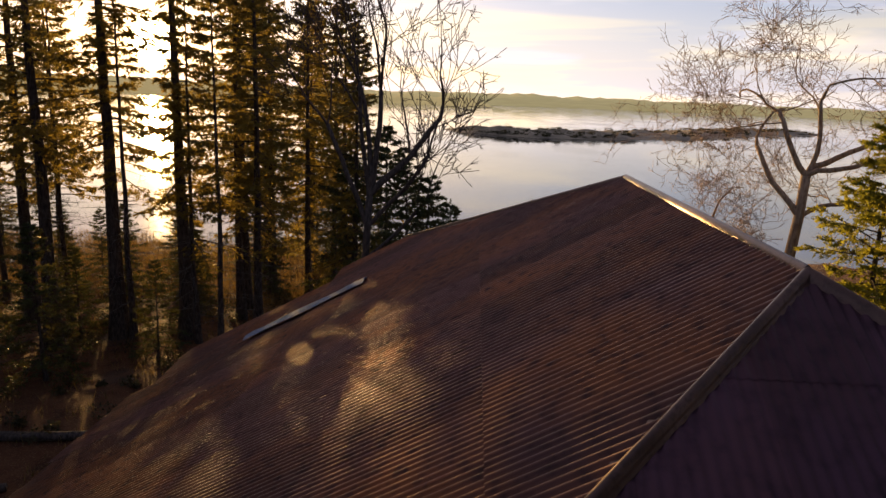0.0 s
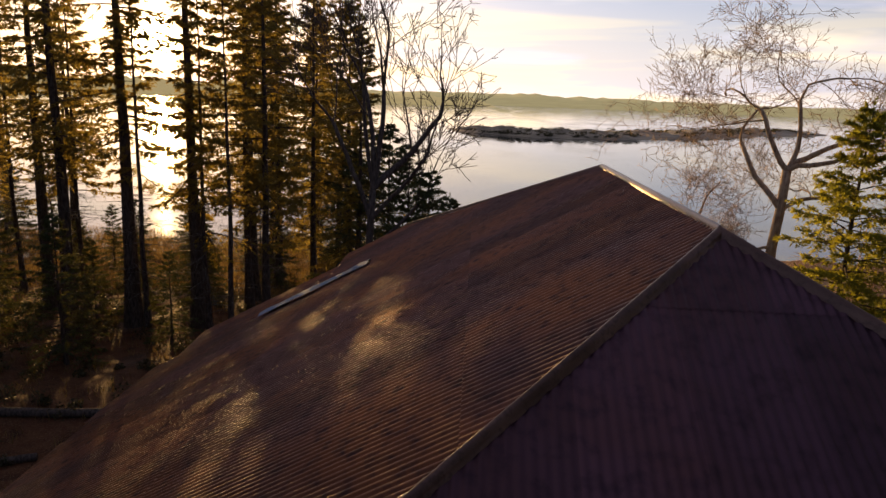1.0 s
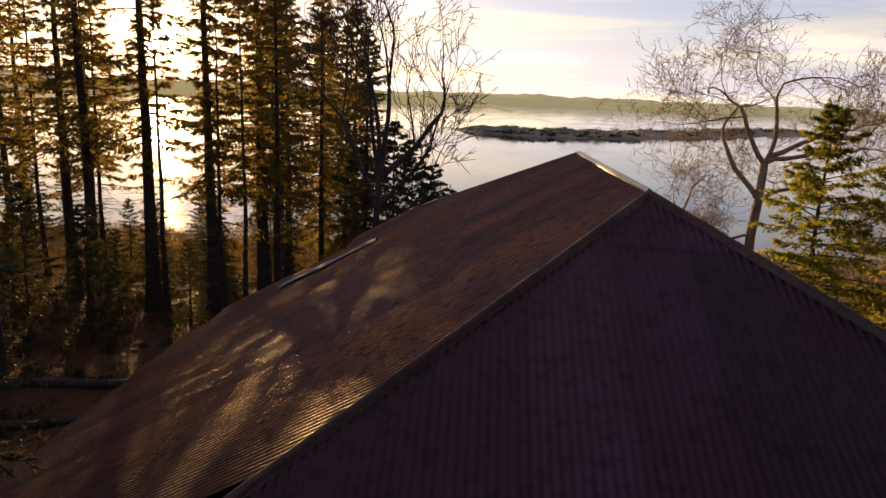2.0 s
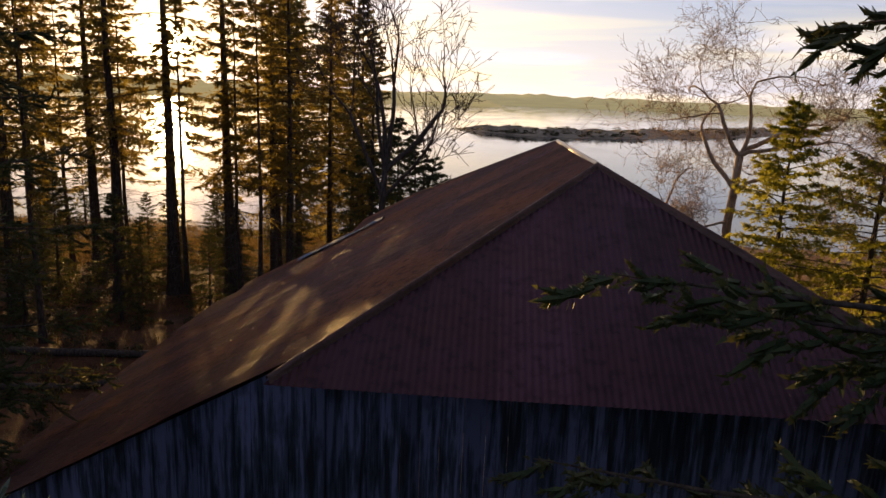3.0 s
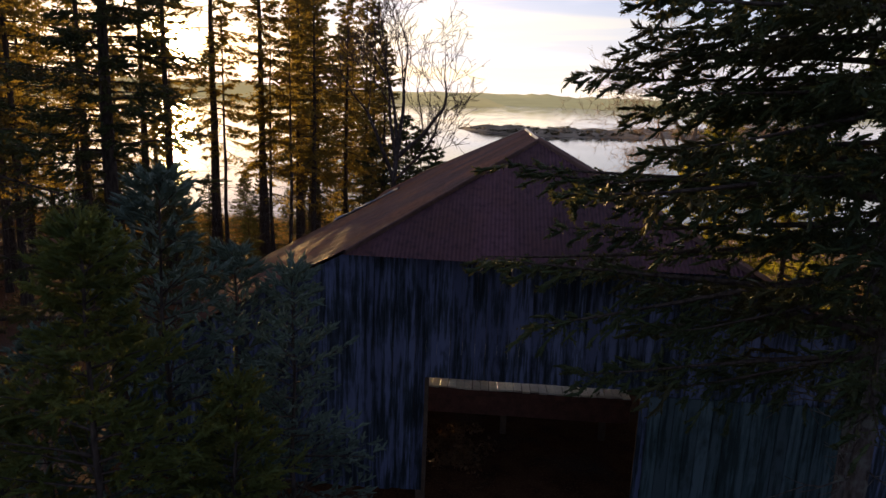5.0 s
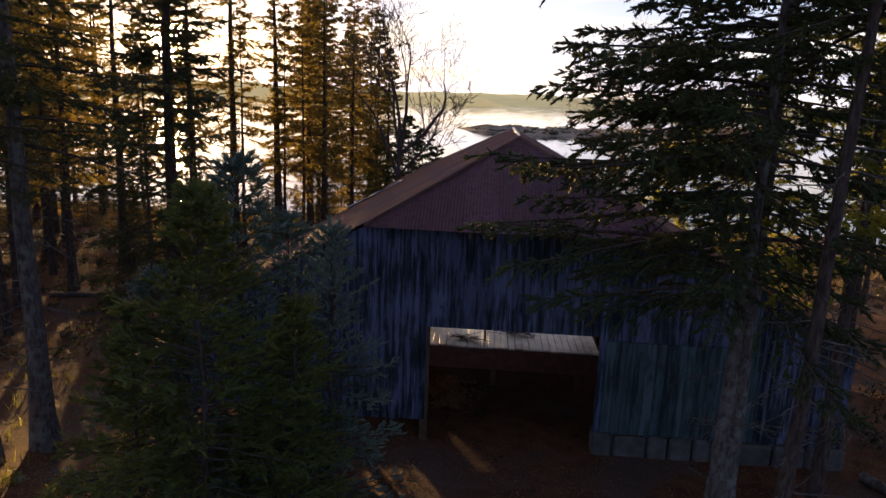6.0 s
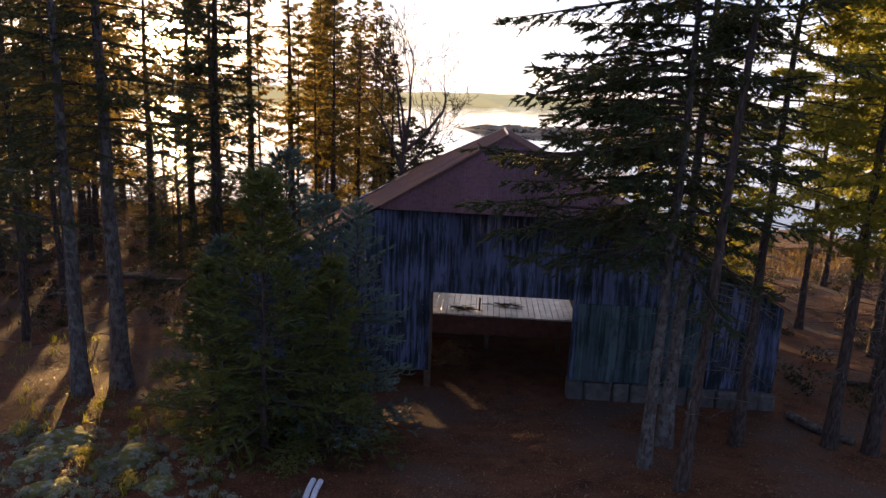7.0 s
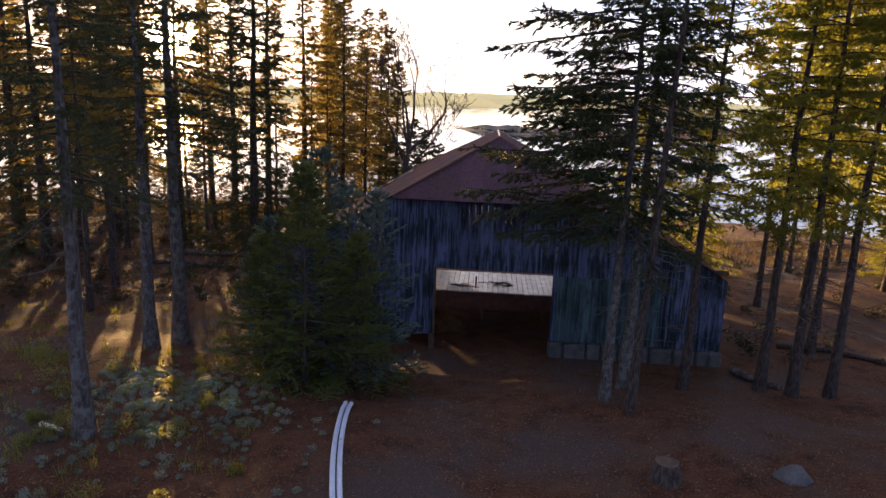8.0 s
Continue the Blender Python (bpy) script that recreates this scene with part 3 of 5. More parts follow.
def roof_deck():
    """The boarding under the sheets: a thin shell a hand below them."""
    d = -0.06
    y0, y1, s0 = 0.04, 10.15, 0.05
    top = [(EAVE_L + 0.12, y0, zl(EAVE_L + 0.12)), (XL_HIP, y0, HIP_Z - s0), (XR_HIP, y0, HIP_Z - s0), (EAVE_R - 0.12, y0, zr(EAVE_R - 0.12)),
           (EAVE_L + 0.12, y1, zl(EAVE_L + 0.12) - 0.14), (XL_HIP, y1, HIP_Z - s0 - 0.1), (XR_HIP, y1, HIP_Z - s0), (EAVE_R - 0.12, y1, zr(EAVE_R - 0.12)),
           (RX, RY0 + 0.1, RZ - 0.02), (RX, RY1 - 0.1, RZ - 0.02)]
    V = [(x, y, z + d) for x, y, z in top] + [(x, y, z + d - 0.08) for x, y, z in top]
    f = [(0, 1, 8), (0, 8, 9), (0, 9, 4), (9, 5, 4), (1, 2, 8), (2, 3, 8), (3, 7, 9), (3, 9, 8), (9, 7, 6), (5, 9, 6)]
    F = f + [tuple(i + 10 for i in reversed(t)) for t in f]
    for a, b in ((0, 1), (1, 2), (2, 3), (3, 7), (7, 6), (6, 5), (5, 4), (4, 0)):
        F.append((b, a, a + 10, b + 10))
    return V, F


DOOR_X0, DOOR_X1, DOOR_Z = 0.0, 3.4, 2.40
WALL_Y0, WALL_Y1 = 0.0, 10.1
WALL_X0, WALL_X1 = -5.0, 8.32


def roof_under(x):
    """Underside of the roof above a gable wall at x."""
    return min(HIP_Z - 0.10, zl(x) - 0.045, zr(x) - 0.045)


def wall_boards(parent, along, fixed, a, b, bottom, top_of, openings, material, width=0.17, out=-1, seed=0):
    """Upright boards side by side along x or y, sawn round the openings (a0, a1, z0, z1)."""
    rg = random.Random(seed)
    p = a
    while p < b - 0.02:
        w = min(width * rg.uniform(0.8, 1.25), b - p)
        q = p + w - 0.003
        spans = [(bottom + rg.uniform(-0.03, 0.02), None)]
        mid = (p + q) / 2
        for o0, o1, z0, z1 in openings:
            if o0 < mid < o1:
                new_spans = []
                for s0, s1 in spans:
                    if s1 is not None and z0 >= s1:
                        new_spans.append((s0, s1))
                        continue
                    if z0 > s0 + 0.05:
                        new_spans.append((s0, z0))
                    new_spans.append((z1, s1))
                spans = new_spans
        j = rg.uniform(-0.005, 0.005)
        for s0, s1 in spans:
            t0 = top_of(p) if s1 is None else s1
            t1 = top_of(q) if s1 is None else s1
            if min(t0, t1) - s0 < 0.03:
                continue
            f0, f1 = fixed + j, fixed + j + 0.025
            if along == "x":
                V = [(p, f0, s0), (q, f0, s0), (q, f1, s0), (p, f1, s0), (p, f0, t0), (q, f0, t1), (q, f1, t1), (p, f1, t0)]
            else:
                V = [(f0, q, s0), (f0, p, s0), (f1, p, s0), (f1, q, s0), (f0, q, t1), (f0, p, t0), (f1, p, t0), (f1, q, t1)]
            part("board", mesh_from("board", V, box((0, 0, 0), (1, 1, 1))[1], material), parent)
        p += w


def beam(name, a, b, size, material, parent=None, label=""):
    a, b = Vector(a), Vector(b)
    d = b - a
    me = bevel_box(name, (size[0], size[1], d.length), material, min(size) * 0.08)
    ob = part(name, me, parent, label)
    ob.matrix_local = Matrix.Translation((a + b) / 2) @ d.to_track_quat("Z", "Y").to_matrix().to_4x4()
    return ob


def barn_body():
    """Walls, posts and the open doorway, each a piece of the barn."""
    barn, under = build_barn()

    sill = 0.36
    # front
    front = new("front_wall", mesh_from("front_wall", *box((WALL_X0, 0.03, 2.62), (WALL_X1, 0.10, 2.76)), M["beam"]))
    front["label"] = "blue-grey weathered upright boards with worn dark green paint"
    under(front)
    for a, b in ((WALL_X0, DOOR_X0 - 0.17), (DOOR_X1 + 0.2, WALL_X1)):
        for h in (0.5, 1.9):
            part("rail", mesh_from("rail", *box((a, 0.03, h), (b, 0.10, h + 0.12)), M["beam"]), front)
    wall_boards(front, "x", WALL_Y0, WALL_X0, WALL_X1, sill, roof_under, [(DOOR_X0, DOOR_X1, 0.0, DOOR_Z)], M["boards"], seed=1)
    back = under(new("back_wall", mesh_from("back_wall", *box((6.5, WALL_Y1 - 0.07, 1.9), (WALL_X1, WALL_Y1 - 0.005, 2.02)), M["beam"])))
    # unseen openings, placed to let low sun onto platform, floor and door post
    wall_boards(back, "x", WALL_Y1, WALL_X0, WALL_X1, 0.1, lambda x: roof_under(x) - 0.16, [(-4.2, -3.75, 0.56, 0.74), (-3.35, -2.8, 0.40, 0.56), (-4.15, -1.36, 0.95, 1.30), (-1.36, 6.5, 0.95, 4.0)], M["boards"], 0.2, seed=2)
    left = under(new("side_wall", mesh_from("side_wall", *box((WALL_X0 + 0.04, 0.15, 0.48), (WALL_X0 + 0.10, WALL_Y1 - 0.1, 0.59)), M["beam"])))
    # unseen long opening, added to bring skylight onto the platform
    wall_boards(left, "y", WALL_X0, WALL_Y0 + 0.03, WALL_Y1, 0.1, lambda y: zl(WALL_X0) - (0.30 if y > STEP_Y - 0.2 else 0.15), [(0.8, 9.4, 0.62, 2.12)], M["boards"], 0.2, seed=3)
    right = under(new("side_wall", mesh_from("side_wall", *box((WALL_X1 - 0.10, 0.15, 1.7), (WALL_X1 - 0.04, WALL_Y1 - 0.1, 1.82)), M["beam"])))
    wall_boards(right, "y", WALL_X1 - 0.025, WALL_Y0 + 0.03, WALL_Y1, 0.2, lambda y: zr(WALL_X1) - 0.15, [], M["boards"], 0.2, seed=4)
    # stone footing under the front and right walls
    rg = random.Random(8)
    foot = under(new("foundation", mesh_from("foundation", *box((DOOR_X1, 0.06, -0.4), (WALL_X1, 0.3, 0.33)), M["stone"])))
    foot["label"] = "low grey fieldstone footing under the board wall"
    x = DOOR_X1 - 0.02
    while x < WALL_X1:
        w = rg.uniform(0.35, 0.7)
        h = rg.uniform(0.30, 0.36)
        me = bevel_box("stone", (w - 0.03, 0.32, h + 0.3), M["stone"], 0.05)
        s = part("stone", me, foot)
        s.location = (min(x + w / 2, WALL_X1 - 0.1), 0.10 + rg.uniform(-0.03, 0.02), (h - 0.3) / 2)
        s.rotation_euler = (rg.uniform(-0.03, 0.03), rg.uniform(-0.03, 0.03), rg.uniform(-0.06, 0.06))
        x += w
    # frame of posts and beams
    for x in (DOOR_X0 - 0.08, DOOR_X1 + 0.1):
        under(beam("door_post", (x, 0.12, -0.15), (x, 0.12, DOOR_Z + 0.25), (0.16, 0.16), M["beam"]))
    under(beam("door_lintel", (DOOR_X0 - 0.3, 0.14, DOOR_Z + 0.1), (DOOR_X1 + 0.3, 0.14, DOOR_Z + 0.1), (0.18, 0.2), M["beam"]))
    for x in (-4.7, -1.3, 4.6, 8.0):
        for y in (3.6, 6.8, 9.9):
            if x == -1.3 and y > 9:
                continue
            under(beam("post", (x, y, -0.2), (x, y, min(zl(x), zr(x)) - 0.2), (0.18, 0.18), M["beam"]))
    for y in (3.6, 6.8):
        under(beam("tie_beam", (-4.9, y, 2.25), (8.2, y, 2.35), (0.18, 0.22), M["beam"]))
    return barn, under


barn, under_barn = barn_body()


def door_leaf():
    """The sliding leaf, pushed open to one side of the doorway."""
    d = tagged(new("sliding_door"), "dark teal painted board sliding door pushed open along the wall", "door")
    d.location = (5.0, -0.09, 0.40)
    x, i = -1.5, 0
    while x < 1.3:
        part("board", bevel_box("board", (0.195, 0.03, 1.95), M["door"], 0.006), d).location = (x + 0.1, 0.0, 0.98 + 0.01 * math.sin(i * 3))
        x += 0.2
        i += 1
    for z in (0.25, 1.0, 1.75):
        part("batten", bevel_box("batten", (2.9, 0.03, 0.14), M["door"], 0.006), d).location = (-0.05, 0.028, z)
    return d


door_leaf()


def roof_patch():
    """A loose bent sheet lying along the step in the seaward slope."""
    V, F, n = [], [], 14
    for i in range(n + 1):
        x = -1.62 - 1.75 * i / n
        for k, (dy, dz) in enumerate(((-0.20, 0.05), (-0.05, 0.075 + 0.02 * math.sin(i * 1.1)), (0.10, 0.06), (0.22, -0.02 + 0.02 * math.sin(i * 0.9)))):
            V.append((x, STEP_Y + dy + 0.03 * math.sin(i * 0.7 + k), zl(x) + dz))
    for i in range(n):
        for k in range(3):
            F.append((i * 4 + k, i * 4 + k + 1, (i + 1) * 4 + k + 1, (i + 1) * 4 + k))
    p = part("loose_sheet", mesh_from("loose_sheet", V, F, M["flash"], True), barn, "bent pale galvanised flashing along the roof step")
    return p


roof_patch()


# ---- trees ----
def trunk_path(rg, h, r0, lean=(0, 0), n=14, wob=0.05, flare=1.5):
    z = np.linspace(0, 1, n)
    px = np.cumsum(rg.normal(0, wob, n)) * 0.35
    py = np.cumsum(rg.normal(0, wob, n)) * 0.35
    px, py = px - px[0], py - py[0]
    pts = np.stack([px + lean[0] * z * h, py + lean[1] * z * h, z * h - 0.25], axis=1)
    rad = r0 * (1 - 0.93 * z ** 0.9)
    rad[0] *= flare
    rad[1] *= 1 + (flare - 1) * 0.2
    return pts, np.maximum(rad, 0.012)


def at(pts, h, z):
    k = z / h * (len(pts) - 1)
    i = min(int(k), len(pts) - 2)
    return pts[i] + (pts[i + 1] - pts[i]) * (k - i)


def needles(rg, a, d, l, n, size, wide, across=None, fuzz=0.0):
    """n slim leaflets along a twig from a in direction d of length l, pointing forwards and outwards."""
    s = rg.random(n)
    p = a + d * (l * s)[:, None]
    if fuzz:
        p = p + across * (rg.normal(0, fuzz, n) * l * (1.05 - s))[:, None] + np.array((0, 0, -1.0)) * (np.abs(rg.normal(0, fuzz * 0.55, n)) * l)[:, None]
    o = rg.normal(size=(n, 3))
    o[:, 2] *= 0.7
    o -= d * (o @ d)[:, None]
    o /= np.linalg.norm(o, axis=1, keepdims=True) + 1e-9
    f = d * 0.75 + o * 0.8
    f /= np.linalg.norm(f, axis=1, keepdims=True)
    side = np.cross(f, o)
    side /= np.linalg.norm(side, axis=1, keepdims=True) + 1e-9
    sz = (size * (0.6 + 0.7 * rg.random(n)))[:, None]
    return np.stack([p + side * sz * wide, p - side * sz * wide, p + f * sz], axis=1)


def finger(a, d, l, r):
    """The solid heart of a shoot: a slim four-sided spindle from a along d."""
    u = np.cross(d, (0.13, 0.2, 0.97))
    u /= np.linalg.norm(u) + 1e-9
    w = np.cross(d, u)
    ring = [u, w, -u, -w]
    tip = a + d * l
    out = []
    for k in range(4):
        p, q = ring[k], ring[(k + 1) % 4]
        a0, b0, a1, b1 = a + p * r * 0.6, a + q * r * 0.6, a + d * l * 0.5 + p * r, a + d * l * 0.5 + q * r
        out += [(a0, b0, b1), (a0, b1, a1), (a1, b1, tip)]
    return np.array(out)


def spruce(label, seed, h, base, reach, r0, count, twigs=9, per=7, size=0.22, wide=0.16, needle="needle", bark="bark",
           lean=(0, 0), dead=14, droop=0.25, shape=0.75, limbs=(), sides=7, gap=0.0, group="", fuzz=0.0, twig=1.7, lift=0.0, broad=9.0, steep=0.55,
           hang=(-0.35, 0.08), sub=0, shy=None, leader=0, shoot=(0.10, 0.19), core=0.0):
    """A spruce: tapered trunk, whorled drooping boughs with side twigs of needles, dead twigs under the crown."""
    rg = np.random.default_rng(seed)
    tree = tagged(new("spruce_tree"), label, "tree", group)
    pts, rad = trunk_path(rg, h, r0, lean)
    part("trunk", mesh_from("trunk", *tubes([(pts, rad)], sides + 3), M[bark], True), tree)
    wood, leaf = [], []

    def bough(z, az, l, rise, dr, tw):
        p0 = at(pts, h, z)
        out = np.array((math.cos(az), math.sin(az), 0.0))
        n = 6
        s = np.linspace(0, 1, n)
        bend = rg.normal(0, 0.12)
        sway = rg.normal(0, 0.09)
        side = np.array((-out[1], out[0], 0.0))
        line = p0 + out * (l * s)[:, None] + side * (bend * l * s ** 2)[:, None]
        line[:, 2] += l * ((rise + sway) * s - dr * s ** 1.6 + 0.35 * dr * s ** 4)
        wood.append((line, np.linspace(max(0.008, 0.012 * l + 0.004), 0.004, n)))
        for q in range(tw):
            u = 0.18 + 0.82 * (q + rg.random()) / tw
            k = u * (n - 1)
            i = min(int(k), n - 2)
            a = line[i] + (line[i + 1] - line[i]) * (k - i)
            d0 = line[i + 1] - line[i]
            d0 /= np.linalg.norm(d0)
            for sg in (-1, 1):
                d = d0 * 0.75 + side * sg * rg.uniform(0.5, 1.0) + np.array((0, 0, rg.uniform(*hang) + lift))
                d /= np.linalg.norm(d)
                tl = (0.16 + 0.34 * min(l, broad) * (1 - 0.72 * u)) * rg.uniform(0.6, 1.1)
                leaf.append(needles(rg, a, d, tl, per, size, wide, np.cross(d, (0, 0, 1.0)), fuzz))
                if core:
                    leaf.append(finger(a + d * max(0.0, tl - 0.16), d, 0.17, core))
                # short side shoots, each a bottlebrush of needles
                for k2 in range(sub):
                    b0 = a + d * tl * rg.uniform(0.2, 0.95)
                    e2 = d + d0 * 0.4 + rg.normal(0, 0.45, 3) + np.array((0, 0, lift * 0.6))
                    e2 /= np.linalg.norm(e2)
                    l2 = rg.uniform(*shoot)
                    leaf.append(needles(rg, b0, e2, l2, max(8, per * 2 // 3), size, wide))
                    if core:
                        leaf.append(finger(b0, e2, l2, core))
        e = line[-1] - line[-2]
        leaf.append(needles(rg, line[-2], e / np.linalg.norm(e), np.linalg.norm(e) * 1.15, per, size, wide))

    for i in range(count):
        u = (i + rg.random()) / count
        z = base + (h - base) * u
        if gap and rg.random() < gap * (1 - u):
            continue
        l = reach * ((1 - u) ** shape + 0.05) * rg.uniform(0.55, 1.12)
        az = i * 2.399 + rg.normal(0, 0.5)
        if shy and math.cos(az - radians(shy[0])) > 0.35:
            l *= shy[1]
        bough(z, az, l, steep * u - 0.05, droop * (1.25 - u), max(3, int(twigs * (0.45 + l / reach * 0.6))))
    for z, az, l, rise, dr in limbs:
        bough(z, radians(az), l, rise, dr, int(twigs * 1.6))
    top = pts[-1]
    leaf.append(needles(rg, top - np.array((0, 0, 0.3)), np.array((0, 0, 1.0)), 0.55 + 0.25 * leader, per * 2, size, wide))
    # candelabra of upright shoots round the leading shoot
    for k in range(leader * 9):
        az, z0 = k * 2.4, 0.12 + 0.10 * (k // 4)
        d = np.array((math.cos(az) * 0.6, math.sin(az) * 0.6, 1.0))
        d /= np.linalg.norm(d)
        wood.append((np.array([top - (0, 0, z0), top - np.array((0, 0, z0)) + d * 0.2, top - np.array((0, 0, z0)) + d * 0.38]), (0.008, 0.006, 0.003)))
        leaf.append(needles(rg, top - np.array((0, 0, z0)), d, rg.uniform(0.26, 0.44), per * 2, size, wide))
        leaf.append(finger(top - np.array((0, 0, z0)), d, 0.36, core))
    part("branch_wood", mesh_from("branch_wood", *tubes(wood, 4), M["bark"], True), tree)["kind"] = "stuff"
    bare = []
    for i in range(dead):
        z = base * (0.25 + 0.75 * rg.random()) if base > 1 else 0.5
        az, l = rg.random() * 6.28, rg.uniform(0.3, twig)
        p0 = at(pts, h, z)
        s = np.linspace(0, 1, 5)
        out = np.array((math.cos(az), math.sin(az), -0.12))
        line = p0 + out * (l * s)[:, None] + rg.normal(0, 0.03 * l, (5, 3)) * s[:, None]
        bare.append((line, np.linspace(0.014, 0.005, 5)))
        for q in range(4):
            a = line[1 + q % 4]
            d = out * 0.5 + rg.normal(0, 0.6, 3)
            d /= np.linalg.norm(d)
            bare.append((np.array([a, a + d * l * 0.15 + (0, 0, -0.01), a + d * l * 0.32]), (0.006, 0.005, 0.003)))
    if bare:
        part("dead_brushwood", mesh_from("dead_brushwood", *tubes(bare, 3), M["bark_lichen"], True), tree, "bare grey dead lower twigs")["kind"] = "stuff"
    part("crown", tri_mesh("crown", np.concatenate(leaf), M[needle]), tree)
    return tree


def bare_tree(label, seed, stems, spread, bark, levels=6, forks=2, up=0.25, twist=0.35, ratio=0.78, flat=1.0, limbs=(), tip=0.008, spurs=0.0):
    """A leafless broadleaved tree grown by forking limbs down to fine twigs; stems: direction, length, radius, limb length."""
    rg = np.random.default_rng(seed)
    tree = tagged(new("bare_tree"), label, "tree")
    thick, fine = [], []

    def spur(p, q, l):
        """A short crooked twig with two finer ones."""
        e = q * 0.5 + rg.normal(0, 0.75, 3) + np.array((0, 0, 0.2))
        e /= np.linalg.norm(e)
        k = e + rg.normal(0, 0.4, 3)
        mid = p + e * l * 0.55
        end = mid + k / np.linalg.norm(k) * l * 0.5
        fine.append((np.array([p, mid, end]), (tip * 1.2, tip, tip * 0.8)))
        for _ in range(2):
            g = e + rg.normal(0, 0.7, 3)
            fine.append((np.array([mid, mid + g / np.linalg.norm(g) * l * 0.45]), (tip, tip * 0.7)))

    def grow(p, d, l, r, lev, nxt):
        n = 6
        line = [p]
        q = d.copy()
        for _ in range(n):
            q = q + rg.normal(0, twist * (0.22 if lev == 0 else 0.5), 3) + np.array((0, 0, up * 0.10))
            q /= np.linalg.norm(q)
            line.append(line[-1] + q * l / n)
            if lev and rg.random() < spurs:
                spur(line[-1], q, rg.uniform(0.25, 0.65))
        line = np.array(line)
        r1 = max(tip, r * 0.68)
        (thick if lev < 2 else fine).append((line, np.linspace(r, r1, n + 1)))
        if lev >= levels:
            return
        for i in range(forks + (1 if lev in (0, 2, 3, 4) else 0)):
            k = n if i == 0 else int(rg.integers(2, n + 1))
            e = rg.normal(size=3)
            e[1] *= flat
            e -= q * (e @ q)
            e /= np.linalg.norm(e)
            a = 0.4 if i == 0 else rg.uniform(0.6, 1.15)
            dd = q * math.cos(a) + e * math.sin(a) * spread
            dd[2] += up * 0.35
            dd /= np.linalg.norm(dd)
            l2 = nxt * rg.uniform(0.75, 1.15)
            grow(line[k], dd, l2, max(tip, r1 * (0.82 if i == 0 else rg.uniform(0.45, 0.7))), lev + 1, nxt * ratio)

    for d, l, r, nxt in stems:
        d = np.array(d, float)
        if limbs:
            n = 7
            bole = np.array([(0.05 * math.sin(k * 1.3), 0.04 * math.sin(k * 2.1), -0.2 + l * k / (n - 1)) for k in range(n)])
            thick.append((bole, np.linspace(r * 1.15, r * 0.8, n)))
            for z, dd, ll, rr, nn in limbs:
                dd = np.array(dd, float)
                k = min(n - 1, int(round(z * (n - 1))))
                grow(bole[k], dd / np.linalg.norm(dd), ll, rr, 1, nn)
        else:
            grow(np.array((0, 0, -0.2)), d / np.linalg.norm(d), l, r, 0, nxt)
    part("trunk", mesh_from("trunk", *tubes(thick, 7), M[bark], True), tree)
    part("twig_crown", mesh_from("twig_crown", *tubes(fine, 3), M[bark], True), tree)["kind"] = "stuff"
    return tree


def plant(tree, x, y, turn=0, s=1.0, copy=True, sz=None):
    m = pose(x, y, ground_z(x, y), 0, 0, turn)
    t = copy_thing(tree, m) if copy else tree
    if not copy:
        t.matrix_world = m
    t.scale = (s, s, sz or s)
    return t


# spruces of the seaward wood
WOOD = "spruces of the shore wood"
HANG = (-0.75, 0.10)
wood_a = spruce("tall dark spruce with ragged boughs in the shore wood", 11, 15.5, 2.6, 2.4, 0.20, 120, 9, 14, 0.13, 0.19, dead=28, group=WOOD, gap=0.34, hang=HANG)
wood_b = spruce("slender dark spruce with thin ragged crown in the shore wood", 12, 14.0, 3.2, 1.9, 0.15, 105, 8, 14, 0.13, 0.19, dead=30, group=WOOD, gap=0.38, hang=HANG)
wood_c = spruce("full dark spruce with drooping boughs in the shore wood", 13, 12.5, 1.2, 2.4, 0.18, 130, 10, 14, 0.13, 0.19, dead=14, group=WOOD, gap=0.2, hang=HANG)
wood_d = spruce("slim spruce trunk with sparse twigs in the shore wood", 14, 13.0, 5.2, 1.2, 0.11, 54, 7, 14, 0.13, 0.18, dead=34, group=WOOD, hang=HANG)
wood_e = spruce("tall spruce with long bare trunk and high crown", 15, 16.0, 5.4, 2.2, 0.235, 105, 9, 14, 0.13, 0.19, dead=34, group=WOOD, gap=0.42, hang=HANG)
wood_f = spruce("tall spruce with a dense layered crown in the shore wood", 16, 15.0, 4.3, 2.2, 0.16, 120, 9, 14, 0.13, 0.19, dead=24, group=WOOD, gap=0.38, hang=HANG)
wood_g = spruce("stout spruce with one-sided boughs in the shore wood", 17, 16.0, 3.4, 2.3, 0.235, 120, 9, 14, 0.13, 0.19, dead=30, group=WOOD, gap=0.3, hang=HANG, shy=(180, 0.3))
wood_h = spruce("dense dark spruce standing close against the barn corner", 18, 13.0, 2.4, 2.3, 0.20, 150, 11, 22, 0.060, 0.20, needle="needle_shaded", core=0.014, dead=20, gap=0.1, hang=(-0.65, 0.1), sub=2, shy=(-40, 0.6))
first = set()
